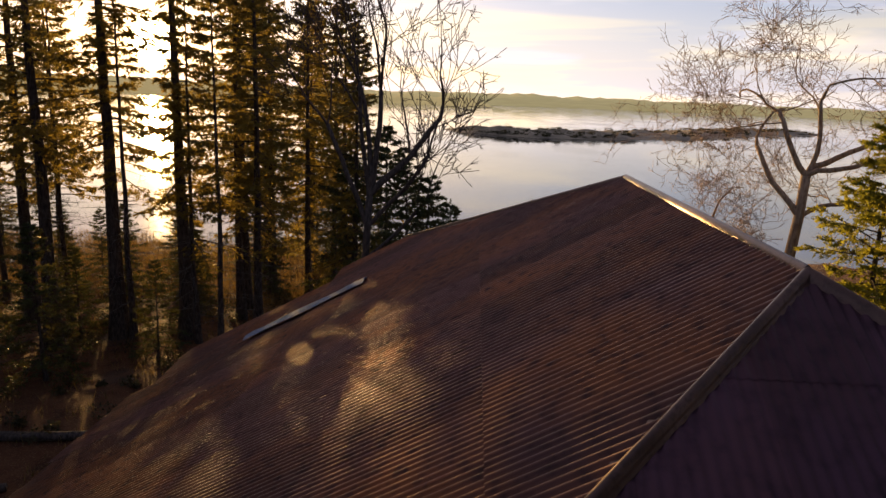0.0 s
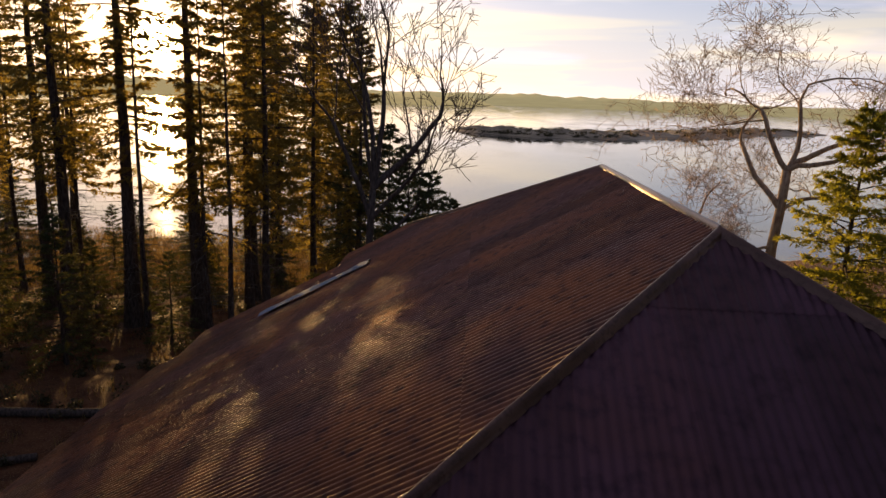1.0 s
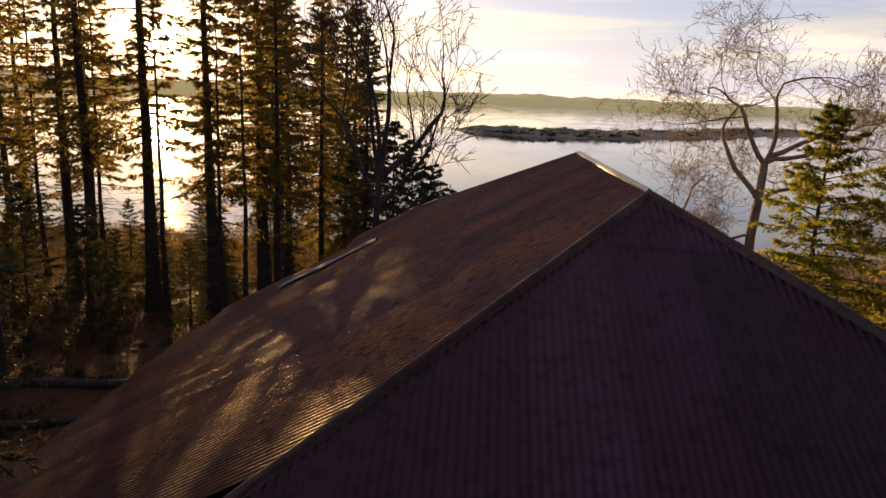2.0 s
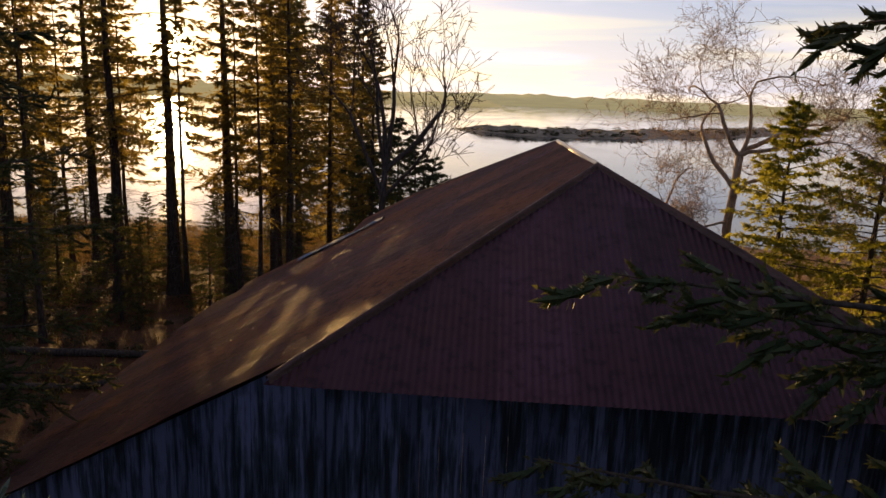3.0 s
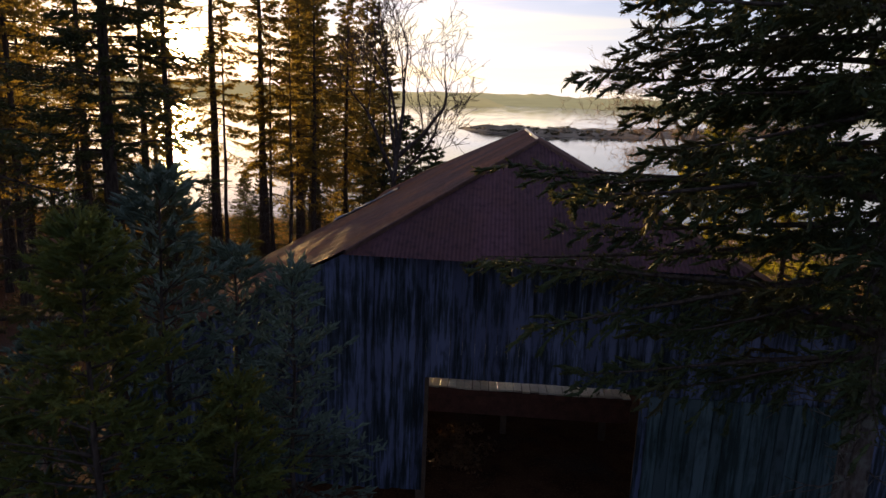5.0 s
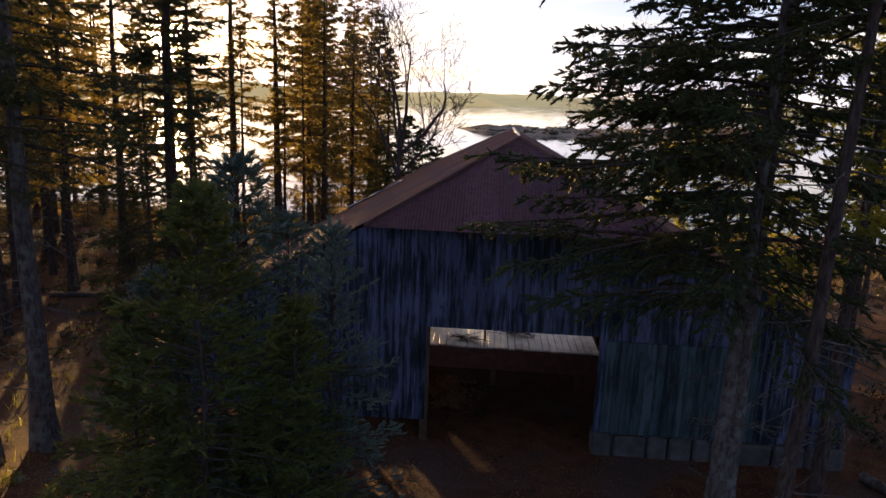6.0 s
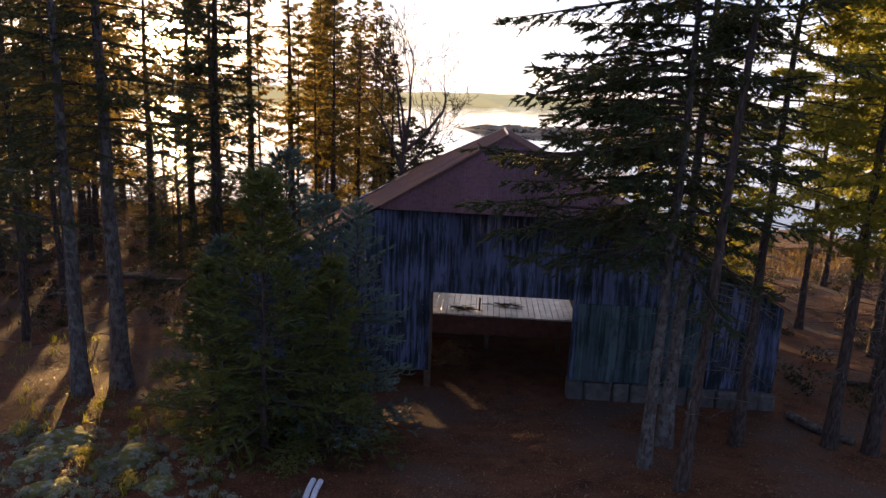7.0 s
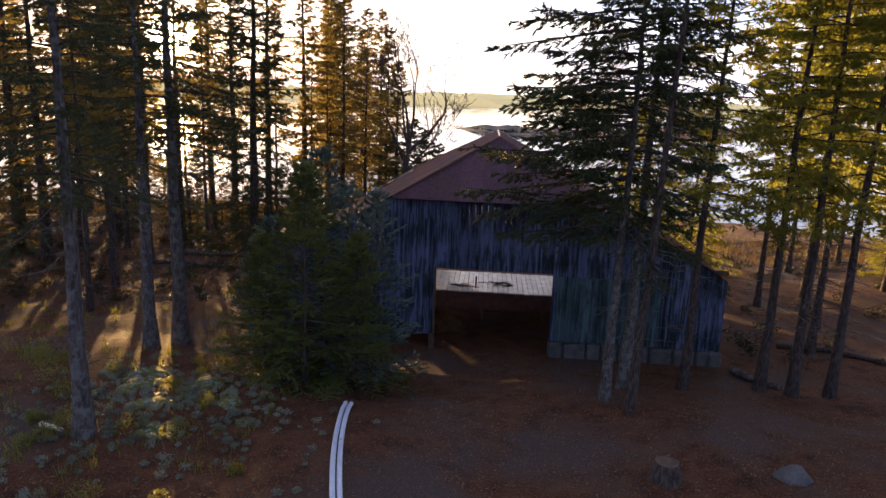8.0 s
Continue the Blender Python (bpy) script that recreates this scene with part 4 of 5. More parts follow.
for kind, x, y, turn, s in (
        ("e", -10.95, 18.6, 10, 1.08), ("d", -10.45, 18.5, 80, 0.95), ("g", -8.95, 19.0, 0, 1.0), ("d", -8.4, 18.5, 20, 0.9), ("d", -7.5, 18.0, 130, 0.9),
        ("e", -12.75, 18.0, 300, 1.0), ("f", -8.1, 21.6, 140, 1.0), ("e", -15.1, 20.7, 45, 1.0), ("f", -7.1, 20.4, 90, 0.98), ("c", -4.3, 23.0, 15, 0.86), ("g", -8.6, 23.6, 20, 0.95),
        ("e", -17.9, 15.0, 130, 0.95), ("d", -15.6, 11.6, 250, 1.05),
        ("b", -19.4, 18.4, 310, 1.1), ("b", -20.0, 14.0, 0, 1.1), ("a", -22.0, 21.5, 60, 1.15), ("d", -18.2, 12.0, 200, 1.05),
        ("f", -13.4, 9.4, 95, 1.0), ("d", -11.9, 12.2, 310, 0.9), ("b", -15.0, 6.4, 20, 1.0), ("e", -17.6, 8.6, 222, 1.0), ("a", -19.5, 5.0, 180, 1.1),
        ("e", -16.0, 1.2, 12, 1.05), ("c", -22.0, 9.0, 45, 1.2), ("b", -23.0, 2.0, 100, 1.1),
        ("d", -11.3, 1.2, 260, 0.95), ("a", -18.6, -3.4, 130, 1.0), ("b", -13.6, -3.0, 190, 1.0), ("a", -24.0, 16.0, 15, 1.2), ("c", -26.0, 26.0, 75, 1.2),
        ("d", -17.6, 22.9, 5, 1.0), 
        ("a", -8.6, 27.0, 20, 1.0), ("f", -6.7, 25.8, 140, 0.95), ("f", -6.4, 29.5, 70, 1.0), 
        ("f", -11.0, 33.0, 250, 1.05), ("c", -8.0, 31.5, 340, 1.0), 
        ("e", -14.2, 14.4, 15, 0.95), ("b", -28.5, 22.0, 5, 1.2), ("a", -27.0, 11.0, 95, 1.2),
        ("f", -9.2, 37.0, 15, 1.0), 
        ("e", -28.4, 37.6, 35, 1.15), ("a", -30.6, 33.0, 95, 1.1), ("c", -33.5, 36.0, 155, 1.2), ("c", -31.0, 27.0, 25, 1.15), ("a", -34.0, 24.0, 85, 1.2), ("c", -7.2, 35.5, 300, 0.8),
        ("c", -26.4, 19.0, 60, 1.1), ("b", -30.5, 15.0, 200, 1.2), ("h", -5.8, 1.2, 0, 1.0), ("d", -12.2, 4.4, 30, 1.05), ("f", -17.6, 26.5, 60, 1.0), ("d", -13.7, 20.6, 10, 0.95), ("a", -24.5, 30.5, 40, 1.1), ("f", -9.6, 29.5, 80, 1.0), ("f", -13.7, 7.0, 100, 1.0), 
        ("f", -27.0, 31.5, 20, 1.05), ("f", -5.6, 28.0, 200, 0.9)):
    src = {"a": wood_a, "b": wood_b, "c": wood_c, "d": wood_d, "e": wood_e, "f": wood_f, "g": wood_g, "h": wood_h}[kind]
    plant(src, x, y, turn, s, copy=kind in first)
    first.add(kind)

# low spruces behind the barn
young = spruce("young bushy spruce with dark green drooping boughs", 21, 7.2, 0.5, 2.2, 0.11, 80, 9, 12, 0.12, 0.22, needle="needle_shaded", fuzz=0.18, dead=0, hang=(-0.5, 0.1), group="low spruces behind the barn")
plant(young, -4.9, 24.5, 0, 0.92, copy=False)
plant(young, -0.6, 16.6, 120, 0.72)
plant(young, -1.4, 17.8, 300, 0.80)
plant(young, -0.2, 17.6, 60, 0.62)
plant(young, -2.1, 19.4, 180, 0.92)
plant(young, -3.2, 22.6, 220, 1.0)
lit = spruce("sunlit olive-green spruce with dense boughs behind the barn", 22, 8.2, 0.6, 2.6, 0.13, 110, 10, 18, 0.11, 0.20, "needle_lit", fuzz=0.2, hang=(-0.6, 0.1), dead=0, group="sunlit spruces behind the barn")
plant(lit, 8.4, 13.1, 0, 0.95, copy=False)
plant(lit, 11.2, 13.8, 100, 1.05)

for x, y, turn, s in ((21.0, 14.5, 260, 0.5), (26.0, 20.0, 10, 0.7)):
    plant(lit, x, y, turn, s)

for x, y, turn in ((-9.5, 39.5, 30), (-11.0, 40.8, 60), (-28.0, 41.2, 45), (-30.5, 40.4, 85), (-7.6, 40.2, 120), (-5.6, 39.0, 170), (-3.4, 40.0, 205), (-26.5, 35.5, 90)):
    tagged(plant(young, x, y, turn, 0.62 + 0.016 * (turn % 17)), "bushy spruce filling the shore edge of the wood", "tree", "bushy spruces of the shore wood")

rg_u = random.Random(77)
for x, y in ((-11.2, 15.2), (-13.4, 13.6), (-12.2, 18.6), (-13.8, 24.6), (-18.8, 22.6), (-15.0, 33.0),
             (-20.6, 31.6), (-9.9, 21.8), (-10.9, 24.0), (-12.0, 21.0), (-15.9, 24.0), (-13.0, 28.0), (-16.6, 19.4), (-17.2, 29.0), (-8.4, 26.0), (-9.0, 17.0), (-14.6, 17.2), (-10.4, 30.0), (-12.6, 35.0), (-22.6, 25.6), (-20.2, 10.8), (-17.0, 4.0), (-14.8, 0.2)):
    s = rg_u.uniform(0.40, 0.66)
    tagged(plant(young, x, y, rg_u.uniform(0, 360), s), "small dark spruce growing in the shade of the wood", "tree", "saplings of the shore wood")

# leafless trees by the shore
big = bare_tree("large leafless tree with pale gnarled spreading limbs", 37, [((0.0, 0, 1), 6.4, 0.15, 1.4)], 1.0, "bark_pale", 6, 2, 0.10, 0.42, 0.82, tip=0.0055, spurs=0.36,
                limbs=((1.0, (0.35, 0.1, 1), 1.8, 0.085, 1.5), (0.84, (-0.8, 0.1, 0.75), 2.2, 0.085, 1.5), (1.0, (0.85, -0.2, 0.6), 1.7, 0.075, 1.5), (1.0, (-0.4, -0.1, 1), 1.8, 0.08, 1.5),
                       (0.66, (-0.95, -0.1, 0.05), 1.3, 0.045, 0.7), (0.84, (0.9, 0.3, 0.35), 1.8, 0.065, 1.4), (1.0, (0.0, 0.5, 1), 1.9, 0.07, 1.4)))
plant(big, 8.3, 16.5, 0, 1.0, copy=False)
slim = bare_tree("slim leafless sapling with thin pale twigs", 32, [((-0.12, 0, 1), 5.2, 0.06, 1.2)], 0.95, "bark_pale", 5, 2, 0.15, 0.45, 0.78, tip=0.005, spurs=0.25)
plant(slim, 6.3, 19.1, 0, 1.0, copy=False)
plant(slim, 4.0, 17.6, 140, 0.78)
plant(slim, 2.6, 18.2, 250, 0.7)
dark = bare_tree("leafless many-stemmed tree with dark bare limbs", 35, [((0.0, 0, 1), 5.3, 0.12, 1.6)], 0.70, "bark_grey", 5, 2, 0.30, 0.17, 0.80, tip=0.010, spurs=0.12,
                 limbs=((1.0, (0.95, 0.1, 0.80), 3.0, 0.10, 1.6), (1.0, (0.42, 0.0, 1), 2.8, 0.09, 1.6), (1.0, (0.08, 0.1, 1), 3.0, 0.08, 1.5), (0.84, (-0.40, 0.0, 1), 3.0, 0.08, 1.5),
                        (0.84, (0.62, -0.1, 1), 2.6, 0.07, 1.4), (0.66, (0.9, 0.2, 0.7), 2.4, 0.06, 1.2), (1.0, (-0.15, 0.3, 1), 3.2, 0.07, 1.4)))
plant(dark, -2.95, 17.0, 0, 1.0, copy=False)

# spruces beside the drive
near_r = spruce("big spruce with long drooping boughs reaching over the drive", 41, 13.5, 4.2, 2.1, 0.115, 150, 11, 22, 0.044, 0.24, core=0.017, sub=4, shoot=(0.07, 0.15), hang=(-0.8, 0.1), needle="needle_shaded", fuzz=0.10, twig=0.9, bark="bark_lichen",
                lean=(0.013, 0), dead=14, droop=0.26, shape=0.6, broad=1.9,
                limbs=((7.2, 163, 2.97, 0.05, 0.2), (6.1, 211, 3.2, 0.05, 0.2), (5.9, 155, 3.45, 0.05, 0.15), (8.0, 182, 1.8, 0.1, 0.1), (8.5, 183, 3.1, 0.05, 0.12), (8.9, 192, 2.6, 0.1, 0.12), (6.9, 158, 2.5, 0.05, 0.16), (6.5, 148, 2.5, 0.0, 0.16), (6.3, 168, 2.2, 0.03, 0.18), (7.1, 175, 2.0, 0.08, 0.16), (5.6, 164, 2.9, 0.0, 0.14), (6.0, 176, 2.2, 0.0, 0.2), (6.8, 140, 2.6, 0.05, 0.2), (7.4, 152, 2.4, 0.1, 0.2),
                       (7.6, 170, 2.2, 0.06, 0.14), (6.7, 178, 2.0, 0.05, 0.16),
                       (7.3, 208, 2.9, 0.06, 0.10), (6.6, 200, 2.3, 0.0, 0.12), (8.6, 205, 2.3, 0.2, 0.12), (9.4, 214, 2.2, 0.25, 0.12),
                       (5.4, 151, 4.2, 0.03, 0.10), (4.9, 160, 3.6, -0.02, 0.12), (5.8, 142, 3.6, 0.02, 0.14), (4.6, 146, 3.0, -0.05, 0.14), (5.2, 168, 3.2, 0.0, 0.16), (6.2, 156, 3.0, 0.05, 0.14), (4.4, 172, 2.6, -0.06, 0.16)))
plant(near_r, 4.3, -4.3, 0, 1.0, copy=False)
near_r2 = spruce("tall dark spruce with a slightly leaning trunk beside the barn", 42, 15, 7.2, 2.0, 0.105, 66, 10, 24, 0.045, 0.20, core=0.013, sub=2, hang=(-0.5, 0.1), needle="needle_shaded", fuzz=0.10, twig=0.9, lean=(0.058, 0), dead=34)
plant(near_r2, 4.6, -5.5, 40, 1.0, copy=False)
near_r3 = spruce("tall spruce with a pale grey lichened leaning trunk", 44, 14.5, 6.4, 2.0, 0.145, 62, 9, 24, 0.075, 0.18, needle="needle_shaded", fuzz=0.15, twig=1.0, bark="bark_lichen", lean=(0.06, 0), dead=30, hang=(-0.5, 0.1), gap=0.2)
plant(near_r3, 5.0, -3.0, 70, 1.0, copy=False)
side = spruce("tall spruce with bare lichened trunk and sunlit crown", 43, 14.5, 4.8, 2.2, 0.13, 105, 9, 15, 0.13, 0.20, fuzz=0.2, hang=(-0.55, 0.1), twig=1.2, needle="needle_lit", dead=40, group="spruces beside the barn", lean=(0.012, 0), gap=0.42)
first_side = False
for x, y, turn, s in ((6.6, -2.5, 10, 0.95), (8.68, -2.15, 60, 1.0), (9.4, -2.4, 190, 1.02), (10.4, -2.25, 300, 1.0), (11.6, 1.5, 40, 1.0), (13.2, 4.6, 130, 1.05),
                      (12.4, 7.8, 220, 0.95), (15.0, 9.6, 80, 1.0), (17.8, 6.0, 170, 1.1), (19.4, 11.5, 260, 1.1), (16.6, 15.0, 20, 1.0),
                      (13.4, -1.2, 110, 1.0), (23.0, 9.0, 135, 1.2), (20.5, 18.0, 75, 1.1), (25.5, 15.0, 165, 1.2)):
    plant(side, x, y, turn, s, copy=first_side)
    first_side = True

# blue-green spruces on the other side
blue = spruce("bushy young blue-green spruce with upturned pale shoots", 51, 6.3, 0.15, 2.3, 0.07, 100, 6, 22, 0.030, 0.17, "needle_blue", shoot=(0.09, 0.17), core=0.019, dead=0, droop=0.02, shape=0.9, lift=0.22, steep=0.8, gap=0.08, sub=5, leader=1, group="blue-green spruces by the drive")
plant(blue, -2.47, -3.7, 0, 0.90, copy=False)
plant(blue, -1.25, -3.4, 130, 0.76)
plant(blue, -1.95, -3.1, 250, 0.78)
plant(blue, -3.6, -4.1, 40, 0.62)
green = spruce("dense green young spruce with sunlit edge beside the drive", 52, 5.2, 0.12, 1.9, 0.07, 120, 6, 22, 0.044, 0.22, "needle_mid", shoot=(0.08, 0.15), core=0.020, dead=0, droop=0.08, shape=0.9, lift=0.10, steep=0.7, gap=0.06, sub=4, leader=1, group="green young spruces by the drive")
plant(green, -2.55, -5.0, 0, 0.98, copy=False)
plant(green, -3.5, -4.9, 200, 0.66)
plant(green, -1.45, -4.6, 90, 0.74)

left_t = spruce("old spruce with a pale lichened bare trunk flared at the root", 61, 14, 5.6, 2.3, 0.20, 90, 10, 20, 0.065, 0.20, needle="needle_shaded", core=0.014, sub=1, hang=(-0.6, 0.1), bark="bark_lichen", dead=26, group="old spruces at the clearing")
plant(left_t, -6.65, -2.3, 0, 1.0, copy=False)
plant(left_t, -7.05, -3.15, 140, 0.85)
plant(left_t, -5.6, -8.5, 250, 0.8)


# ---- platform in the barn ----
def platform():
    w = tagged(new("plank_platform"), "wide sunlit plank platform on timber posts inside the barn", "platform")
    w.location = (1.2, 4.5, -0.48)
    rg = random.Random(4)
    x = -2.5
    while x < 2.75:
        p = part("deck_plank", bevel_box("deck_plank", (0.165, 2.7, 0.04), M["deck"], 0.006), w)
        p.location = (x, 0.05 + rg.uniform(-0.03, 0.03), 1.31 + rg.uniform(-0.004, 0.004))
        p.rotation_euler = (0, rg.uniform(-0.01, 0.01), rg.uniform(-0.006, 0.006))
        x += 0.174
    for y in (-1.30, 1.32):
        part("side_beam", bevel_box("side_beam", (5.4, 0.09, 0.13), M["red_board"], 0.012), w).location = (0.13, y, 1.225)
        part("side_board", bevel_box("side_board", (5.4, 0.05, 0.42), M["red_board"], 0.012), w).location = (0.13, y + 0.06, 0.93)
    for x in (-2.3, 0.2, 2.3):
        for y in (-1.15, 1.18):
            part("post", bevel_box("post", (0.13, 0.13, 1.2), M["beam"], 0.012), w).location = (x, y, 0.45)
    part("foot_rail", bevel_box("foot_rail", (3.6, 0.07, 0.10), M["beam"], 0.012), w).location = (0.3, -0.4, 0.45)
    part("stake", bevel_box("stake", (0.05, 0.05, 0.42), M["beam"], 0.008), w).location = (-0.05, -0.85, 1.53)
    return w


platform()


def brush_heap(seed, x, y, length):
    """A bundle of dry dark twigs lying on the planks."""
    rg = np.random.default_rng(seed)
    paths = []
    for _ in range(26):
        a = np.array((rg.normal(0, length * 0.35), rg.normal(0, 0.07), abs(rg.normal(0.02, 0.02))))
        d = np.array((1, rg.normal(0, 0.5), rg.normal(0, 0.12)))
        l = rg.uniform(0.12, 0.35)
        paths.append((np.array([a, a + d * l * 0.5 + (0, 0, 0.012), a + d * l]), (0.012, 0.010, 0.006)))
    o = part("brush_heap", mesh_from("brush_heap", *tubes(paths, 4), M["bark"], True))
    o.matrix_world = pose(x, y, 0.865, 0, 0, -8)
    return tagged(o, "small heap of dark dry twigs on the planks", "brushwood", "twig heaps on the platform")


brush_heap(1, 2.0, 4.3, 0.8)
brush_heap(2, 0.6, 3.75, 0.6)


# ---- drive, pipes, stumps ----
def pipe(label, pts, r):
    pts = [(x, y, ground_z(x, y) + r) for x, y in pts]
    p = part("water_pipe", mesh_from("water_pipe", *tubes([(pts, [r] * len(pts))], 12), M["pipe"], True))
    return tagged(p, label, "pipe", "pair of pipes")


def curve_pts(x0, off):
    return [(x0 + off + 1.2 * (max(0.0, -y - 6.3) / 6.0) ** 1.5, y) for y in np.linspace(-6.2, -14.5, 24)]


pipe("long white plastic pipe lying on the ground", curve_pts(-1.36, 0.0), 0.046)
pipe("long white plastic pipe lying on the ground", curve_pts(-1.36, 0.115), 0.046)


# ---- clearing: boulders, stumps, logs ----
def lump(name, seed, size, material, rough=0.25, sub=3):
    """A rounded uneven boulder, flattened underneath."""
    bm = bmesh.new()
    bmesh.ops.create_icosphere(bm, subdivisions=sub, radius=1.0)
    for v in bm.verts:
        k = 1 + rough * noise.noise(v.co * 1.3 + Vector((seed * 3.1, 0, 0))) + 0.4 * rough * noise.noise(v.co * 4 + Vector((0, seed, 0)))
        v.co = Vector((v.co.x * size[0] * k, v.co.y * size[1] * k, max(-0.35, v.co.z) * size[2] * k))
    me = bpy.data.meshes.new(name)
    bm.to_mesh(me)
    bm.free()
    me.materials.append(material)
    me.polygons.foreach_set("use_smooth", [True] * len(me.polygons))
    return me


def put(ob, x, y, sink=0.0, turn=0):
    ob.matrix_world = pose(x, y, ground_z(x, y) - sink, 0, 0, turn)
    return ob


for i, (x, y, s, turn) in enumerate(((-5.6, -6.4, 0.36, 10), (-4.3, -6.3, 0.40, 60), (-3.6, -6.9, 0.26, 140), (-5.0, -7.3, 0.30, 200), (-6.6, -6.8, 0.34, 90), (-6.0, -5.6, 0.42, 20), (-3.0, -7.6, 0.20, 30), (-4.5, -8.2, 0.24, 80))):
    put(tagged(part("boulder", lump("boulder", i, (s * 1.2, s, s * 0.38), M["moss"], 0.6)), "low rounded boulder covered in pale grey-green lichen", "boulder", "lichened boulders in the clearing"), x, y, 0.05, turn)
put(tagged(part("boulder", lump("boulder", 20, (0.30, 0.26, 0.24), M["stone"])), "smooth blue-grey boulder on the leaf litter", "boulder"), 6.85, -8.2, 0.02, 15)


def stump():
    pts = np.array([(0, 0, -0.15), (0, 0, 0.1), (0.01, 0, 0.2), (0.01, 0, 0.30)])
    st = tagged(new("tree_stump"), "sawn grey tree stump standing in leaf litter", "stump")
    part("stump_wood", mesh_from("stump_wood", *tubes([(pts, (0.34, 0.25, 0.22, 0.21))], 14), M["bark"], True), st)
    part("cut_face", mesh_from("cut_face", [(0.01 + 0.2 * math.cos(a), 0.2 * math.sin(a), 0.304) for a in np.linspace(0, 6.283, 15)[:-1]], [tuple(range(14))], M["beam"]), st, "weathered brown sawn cut face")
    return st


put(stump(), 4.6, -8.5)


def log(x0, y0, x1, y1, r, label, material):
    pts = [(x0 + (x1 - x0) * k / 6, y0 + (y1 - y0) * k / 6, 0) for k in range(7)]
    pts = [(x, y, ground_z(x, y) + r * 0.8) for x, y, _ in pts]
    return tagged(part("fallen_log", mesh_from("fallen_log", *tubes([(pts, np.linspace(r, r * 0.8, 7))], 9), material, True)), label, "log")


log(8.6, -0.4, 9.3, -1.9, 0.11, "grey weathered log lying beside the barn corner", M["bark_lichen"])
log(-12.5, 11.0, -7.6, 11.8, 0.12, "old fallen log among dry grass in the wood", M["bark_grey"])
log(-13.5, 8.2, -8.4, 9.6, 0.10, "thin fallen log lying in the shady wood", M["bark_grey"])
log(10.8, 2.0, 13.6, 1.2, 0.09, "thin fallen log on the reddish wood floor", M["bark"])
log(-6.6, -8.2, -6.05, -8.45, 0.05, "short pale split log lying in the clearing", M["deck"])


# ---- stony shore ----
rg_s = random.Random(15)
shore_stone = [lump("boulder", 40 + i, (1.0, 0.8, 0.62), M["rock"], 0.55, 2) for i in range(4)]
for i in range(34):
    x, y, k = rg_s.uniform(13, 40), rg_s.uniform(29, 41), rg_s.uniform(0.3, 0.85)
    b = tagged(part("boulder", shore_stone[i % 4]), "pale grey rounded boulder on the stony shore", "boulder", "boulders on the shore")
    put(b, x, y, 0.1, rg_s.uniform(0, 360))
    b.scale = (k, k, k * rg_s.uniform(0.7, 1.1))


def beach_stones():
    """Loose shingle strewn between the boulders."""
    rg = np.random.default_rng(6)
    V, F = [], []
    for _ in range(1500):
        x, y, k = rg.uniform(10, 44), rg.uniform(27, 43), rg.uniform(0.07, 0.24)
        base, z = len(V), ground_z(x, y)
        ring = [(math.cos(a) * k * rg.uniform(0.7, 1.2), math.sin(a) * k * rg.uniform(0.6, 1.0)) for a in np.linspace(0, 5.2, 6)]
        V += [(x + a, y + b, z - 0.05) for a, b in ring] + [(x + a * 0.75, y + b * 0.75, z + k * 0.55) for a, b in ring]
        F += [(base + i, base + (i + 1) % 6, base + 6 + (i + 1) % 6, base + 6 + i) for i in range(6)] + [tuple(range(base + 6, base + 12))]
    tagged(part("beach_stones", mesh_from("beach_stones", V, F, M["rock"], False)), "pale grey shingle strewn along the shore", "stones", kind="stuff")


beach_stones()


# ---- undergrowth ----
def scatter(name, label, cat, material, n, area, seed, maker):
    """One sheet of uncountable small growth over a stretch of ground."""
    rg = np.random.default_rng(seed)
    out = []
    while len(out) < n:
        x, y = area(rg)
        if WALL_X0 - 0.2 < x < WALL_X1 + 0.2 and -0.1 < y < WALL_Y1 + 0.2:
            continue
        out.append(maker(rg, x, y, ground_z(x, y)))
    return tagged(part(name, tri_mesh(name, np.concatenate(out), material)), label, cat, kind="stuff")


def tuft(h, spread, n):
    def make(rg, x, y, z):
        a = rg.random(n) * 6.283
        r = rg.random(n) * spread
        p = np.stack([x + r * np.cos(a), y + r * np.sin(a), np.full(n, z - 0.03)], axis=1)
        hh = h * (0.5 + 0.7 * rg.random(n))
        tip = p + np.stack([rg.normal(0, 0.28, n) * hh, rg.normal(0, 0.28, n) * hh, hh], axis=1)
        s = np.stack([-np.sin(a), np.cos(a), np.zeros(n)], axis=1) * (0.008 + 0.012 * h)
        return np.stack([p - s, p + s, tip], axis=1)
    return make


def bush(r, n, size):
    def make(rg, x, y, z):
        k = r * (0.5 + 0.9 * rg.random())
        return leaf_clump(rg, (x, y, z + k * 0.45), (k, k, k * 0.65), n, size)
    return make


def flat_leaf(rg, x, y, z):
    n = 5
    p = np.stack([x + rg.normal(0, 0.25, n), y + rg.normal(0, 0.25, n)], axis=1)
    p = np.concatenate([p, np.full((n, 1), z + 0.025)], axis=1)
    a = rg.random(n) * 6.283
    s = 0.014 + 0.026 * rg.random(n)
    u = np.stack([np.cos(a), np.sin(a), rg.normal(0, 0.3, n)], axis=1) * s[:, None]
    v = np.stack([-np.sin(a), np.cos(a), rg.normal(0, 0.3, n)], axis=1) * s[:, None] * 0.7
    return np.stack([p - u, p + v, p + u], axis=1)


def rect(x0, x1, y0, y1):
    return lambda rg: (rg.uniform(x0, x1), rg.uniform(y0, y1))


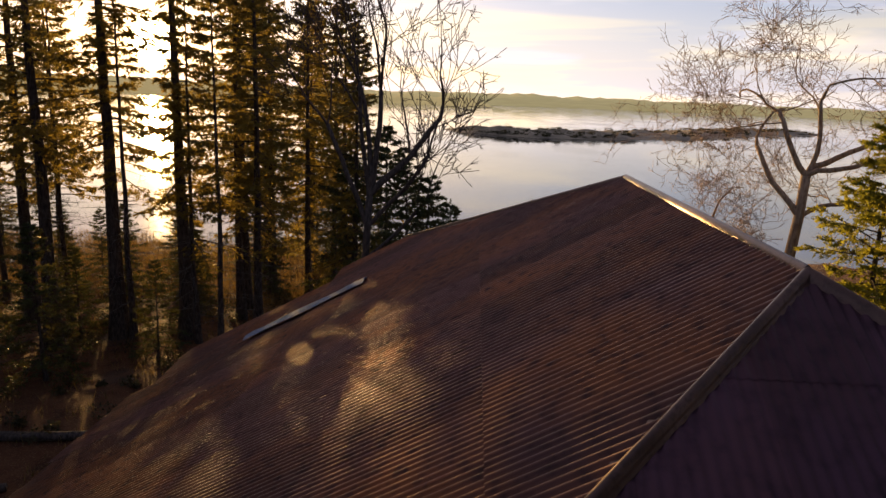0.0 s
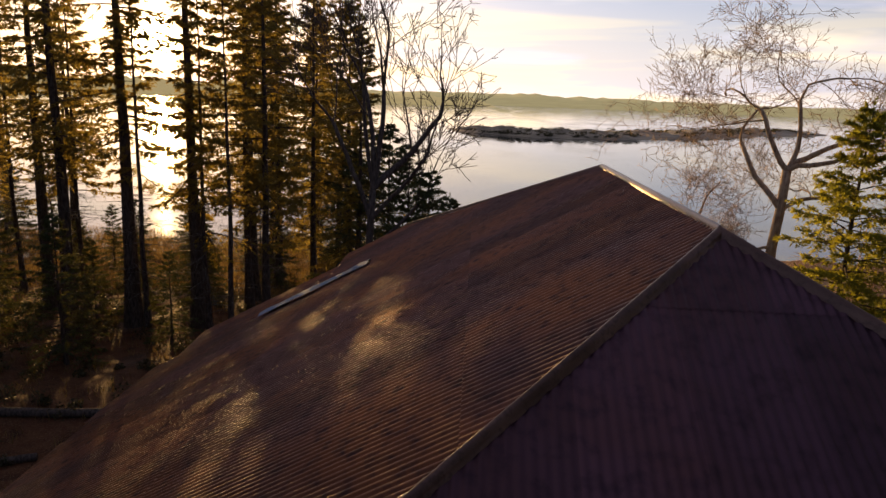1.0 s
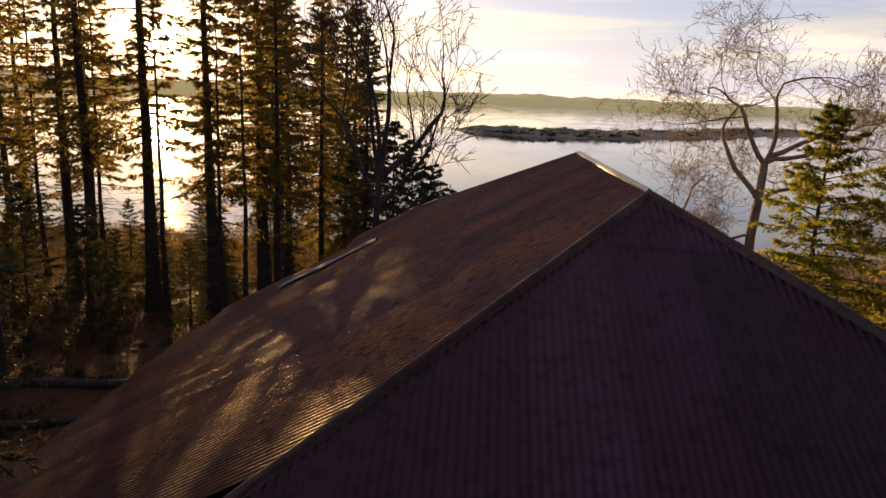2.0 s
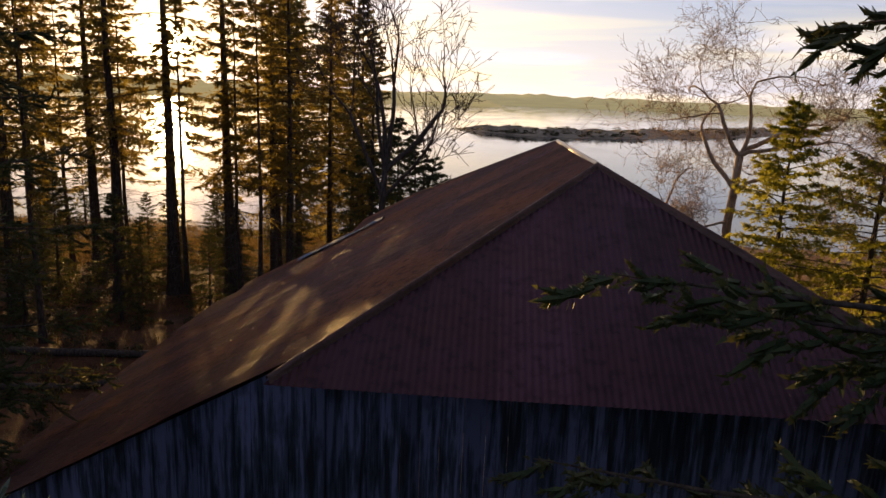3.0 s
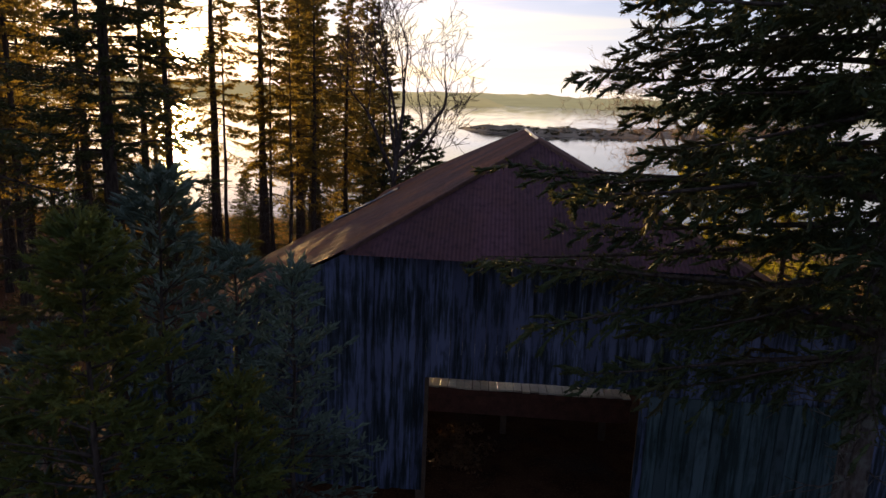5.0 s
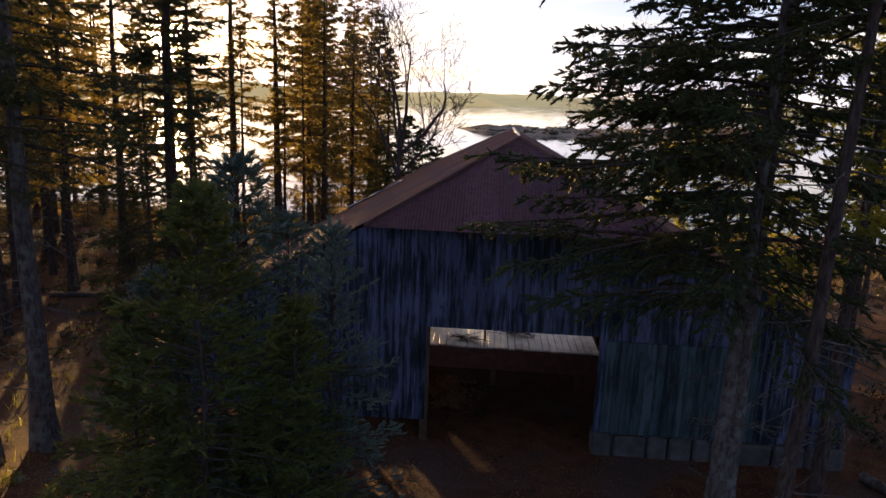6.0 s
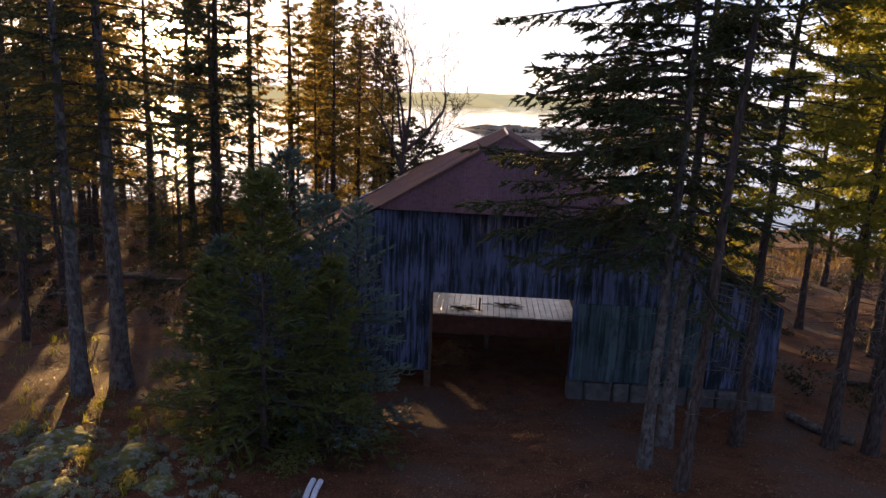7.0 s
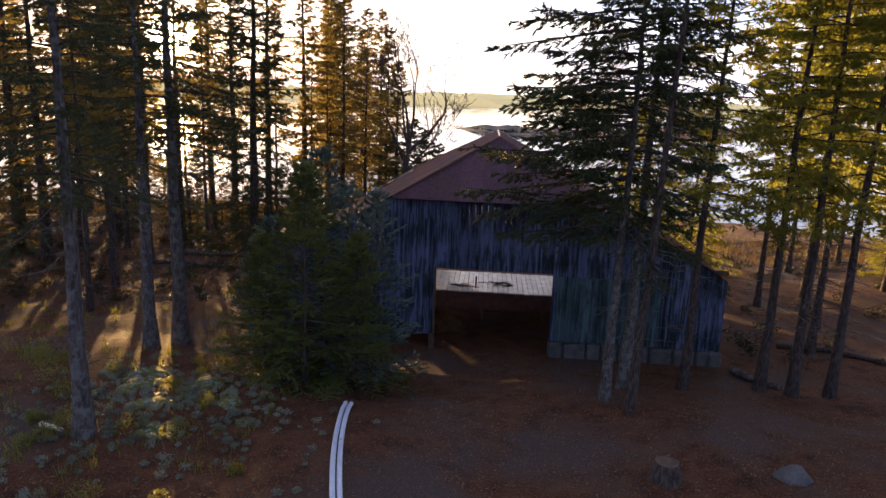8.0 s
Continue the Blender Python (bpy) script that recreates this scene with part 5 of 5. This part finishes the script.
scatter("shore_grass", "tall dry golden marsh grass between wood and shore", "grass", M["grass"], 4200, rect(-34, -3, 24, 45), 1, tuft(0.5, 0.5, 12))
scatter("shore_grass", "dry golden grass along the shore behind the barn", "grass", M["grass"], 1300, rect(-3, 36, 17, 30), 2, tuft(0.6, 0.5, 10))
scatter("wood_undergrowth", "low brown and green shrubs under the spruces", "shrubs", M["shrub"], 420, rect(-26, -6, 2, 26), 3, bush(0.28, 100, 0.08))
scatter("wood_grass", "thin dry grass under the spruces", "grass", M["grass"], 700, rect(-21, -5.5, 3, 24), 4, tuft(0.30, 0.4, 9))
scatter("fallen_leaves", "scattered brown leaves over the drive and wood floor", "leaves", M["litter"], 6500, rect(-12, 16, -16, 0), 5, flat_leaf)
scatter("clearing_shrubs", "low green and brown shrubs at the edge of the drive", "shrubs", M["needle_mid"], 80, rect(-11, -1.5, -15, -3.5), 6, bush(0.28, 300, 0.042))
scatter("side_undergrowth", "thin brown brush under the trees beside the barn", "shrubs", M["shrub"], 120, rect(9, 24, 0, 24), 7, bush(0.35, 110, 0.09))
scatter("ground_lichen", "pale grey-green lichen cushions among boulders and litter", "lichen", M["lichen"], 420, lambda rg: (rg.normal(-5.0, 1.6), rg.normal(-7.2, 1.5)), 8, bush(0.085, 150, 0.026))
scatter("clearing_grass", "yellow-green grass and seedlings in the clearing", "grass", M["needle_lit"], 320, rect(-14, -2.5, -12, 2), 9, tuft(0.24, 0.25, 12))
scatter("drive_twigs", "small broken twigs strewn over the drive", "twigs", M["litter"], 420, rect(-4, 12, -14, -1), 10, tuft(0.10, 0.25, 3))


def bracken_heap():
    """A low heap of dry brown bracken and leaves just inside the doorway."""
    rg = np.random.default_rng(21)
    tr = []
    for _ in range(60):
        r = 0.12 + 0.16 * rg.random()
        x, y = rg.normal(0.35, 0.28), rg.normal(2.3, 0.42)
        tr.append(leaf_clump(rg, (x, y, ground_z(x, y) + 0.10 * rg.random() + r * 0.35), (r, r, r * 0.7), 60, 0.06))
    tagged(part("bracken_heap", tri_mesh("bracken_heap", np.concatenate(tr), M["litter"])), "low heap of dry brown bracken inside the doorway", "bracken", kind="stuff")


bracken_heap()
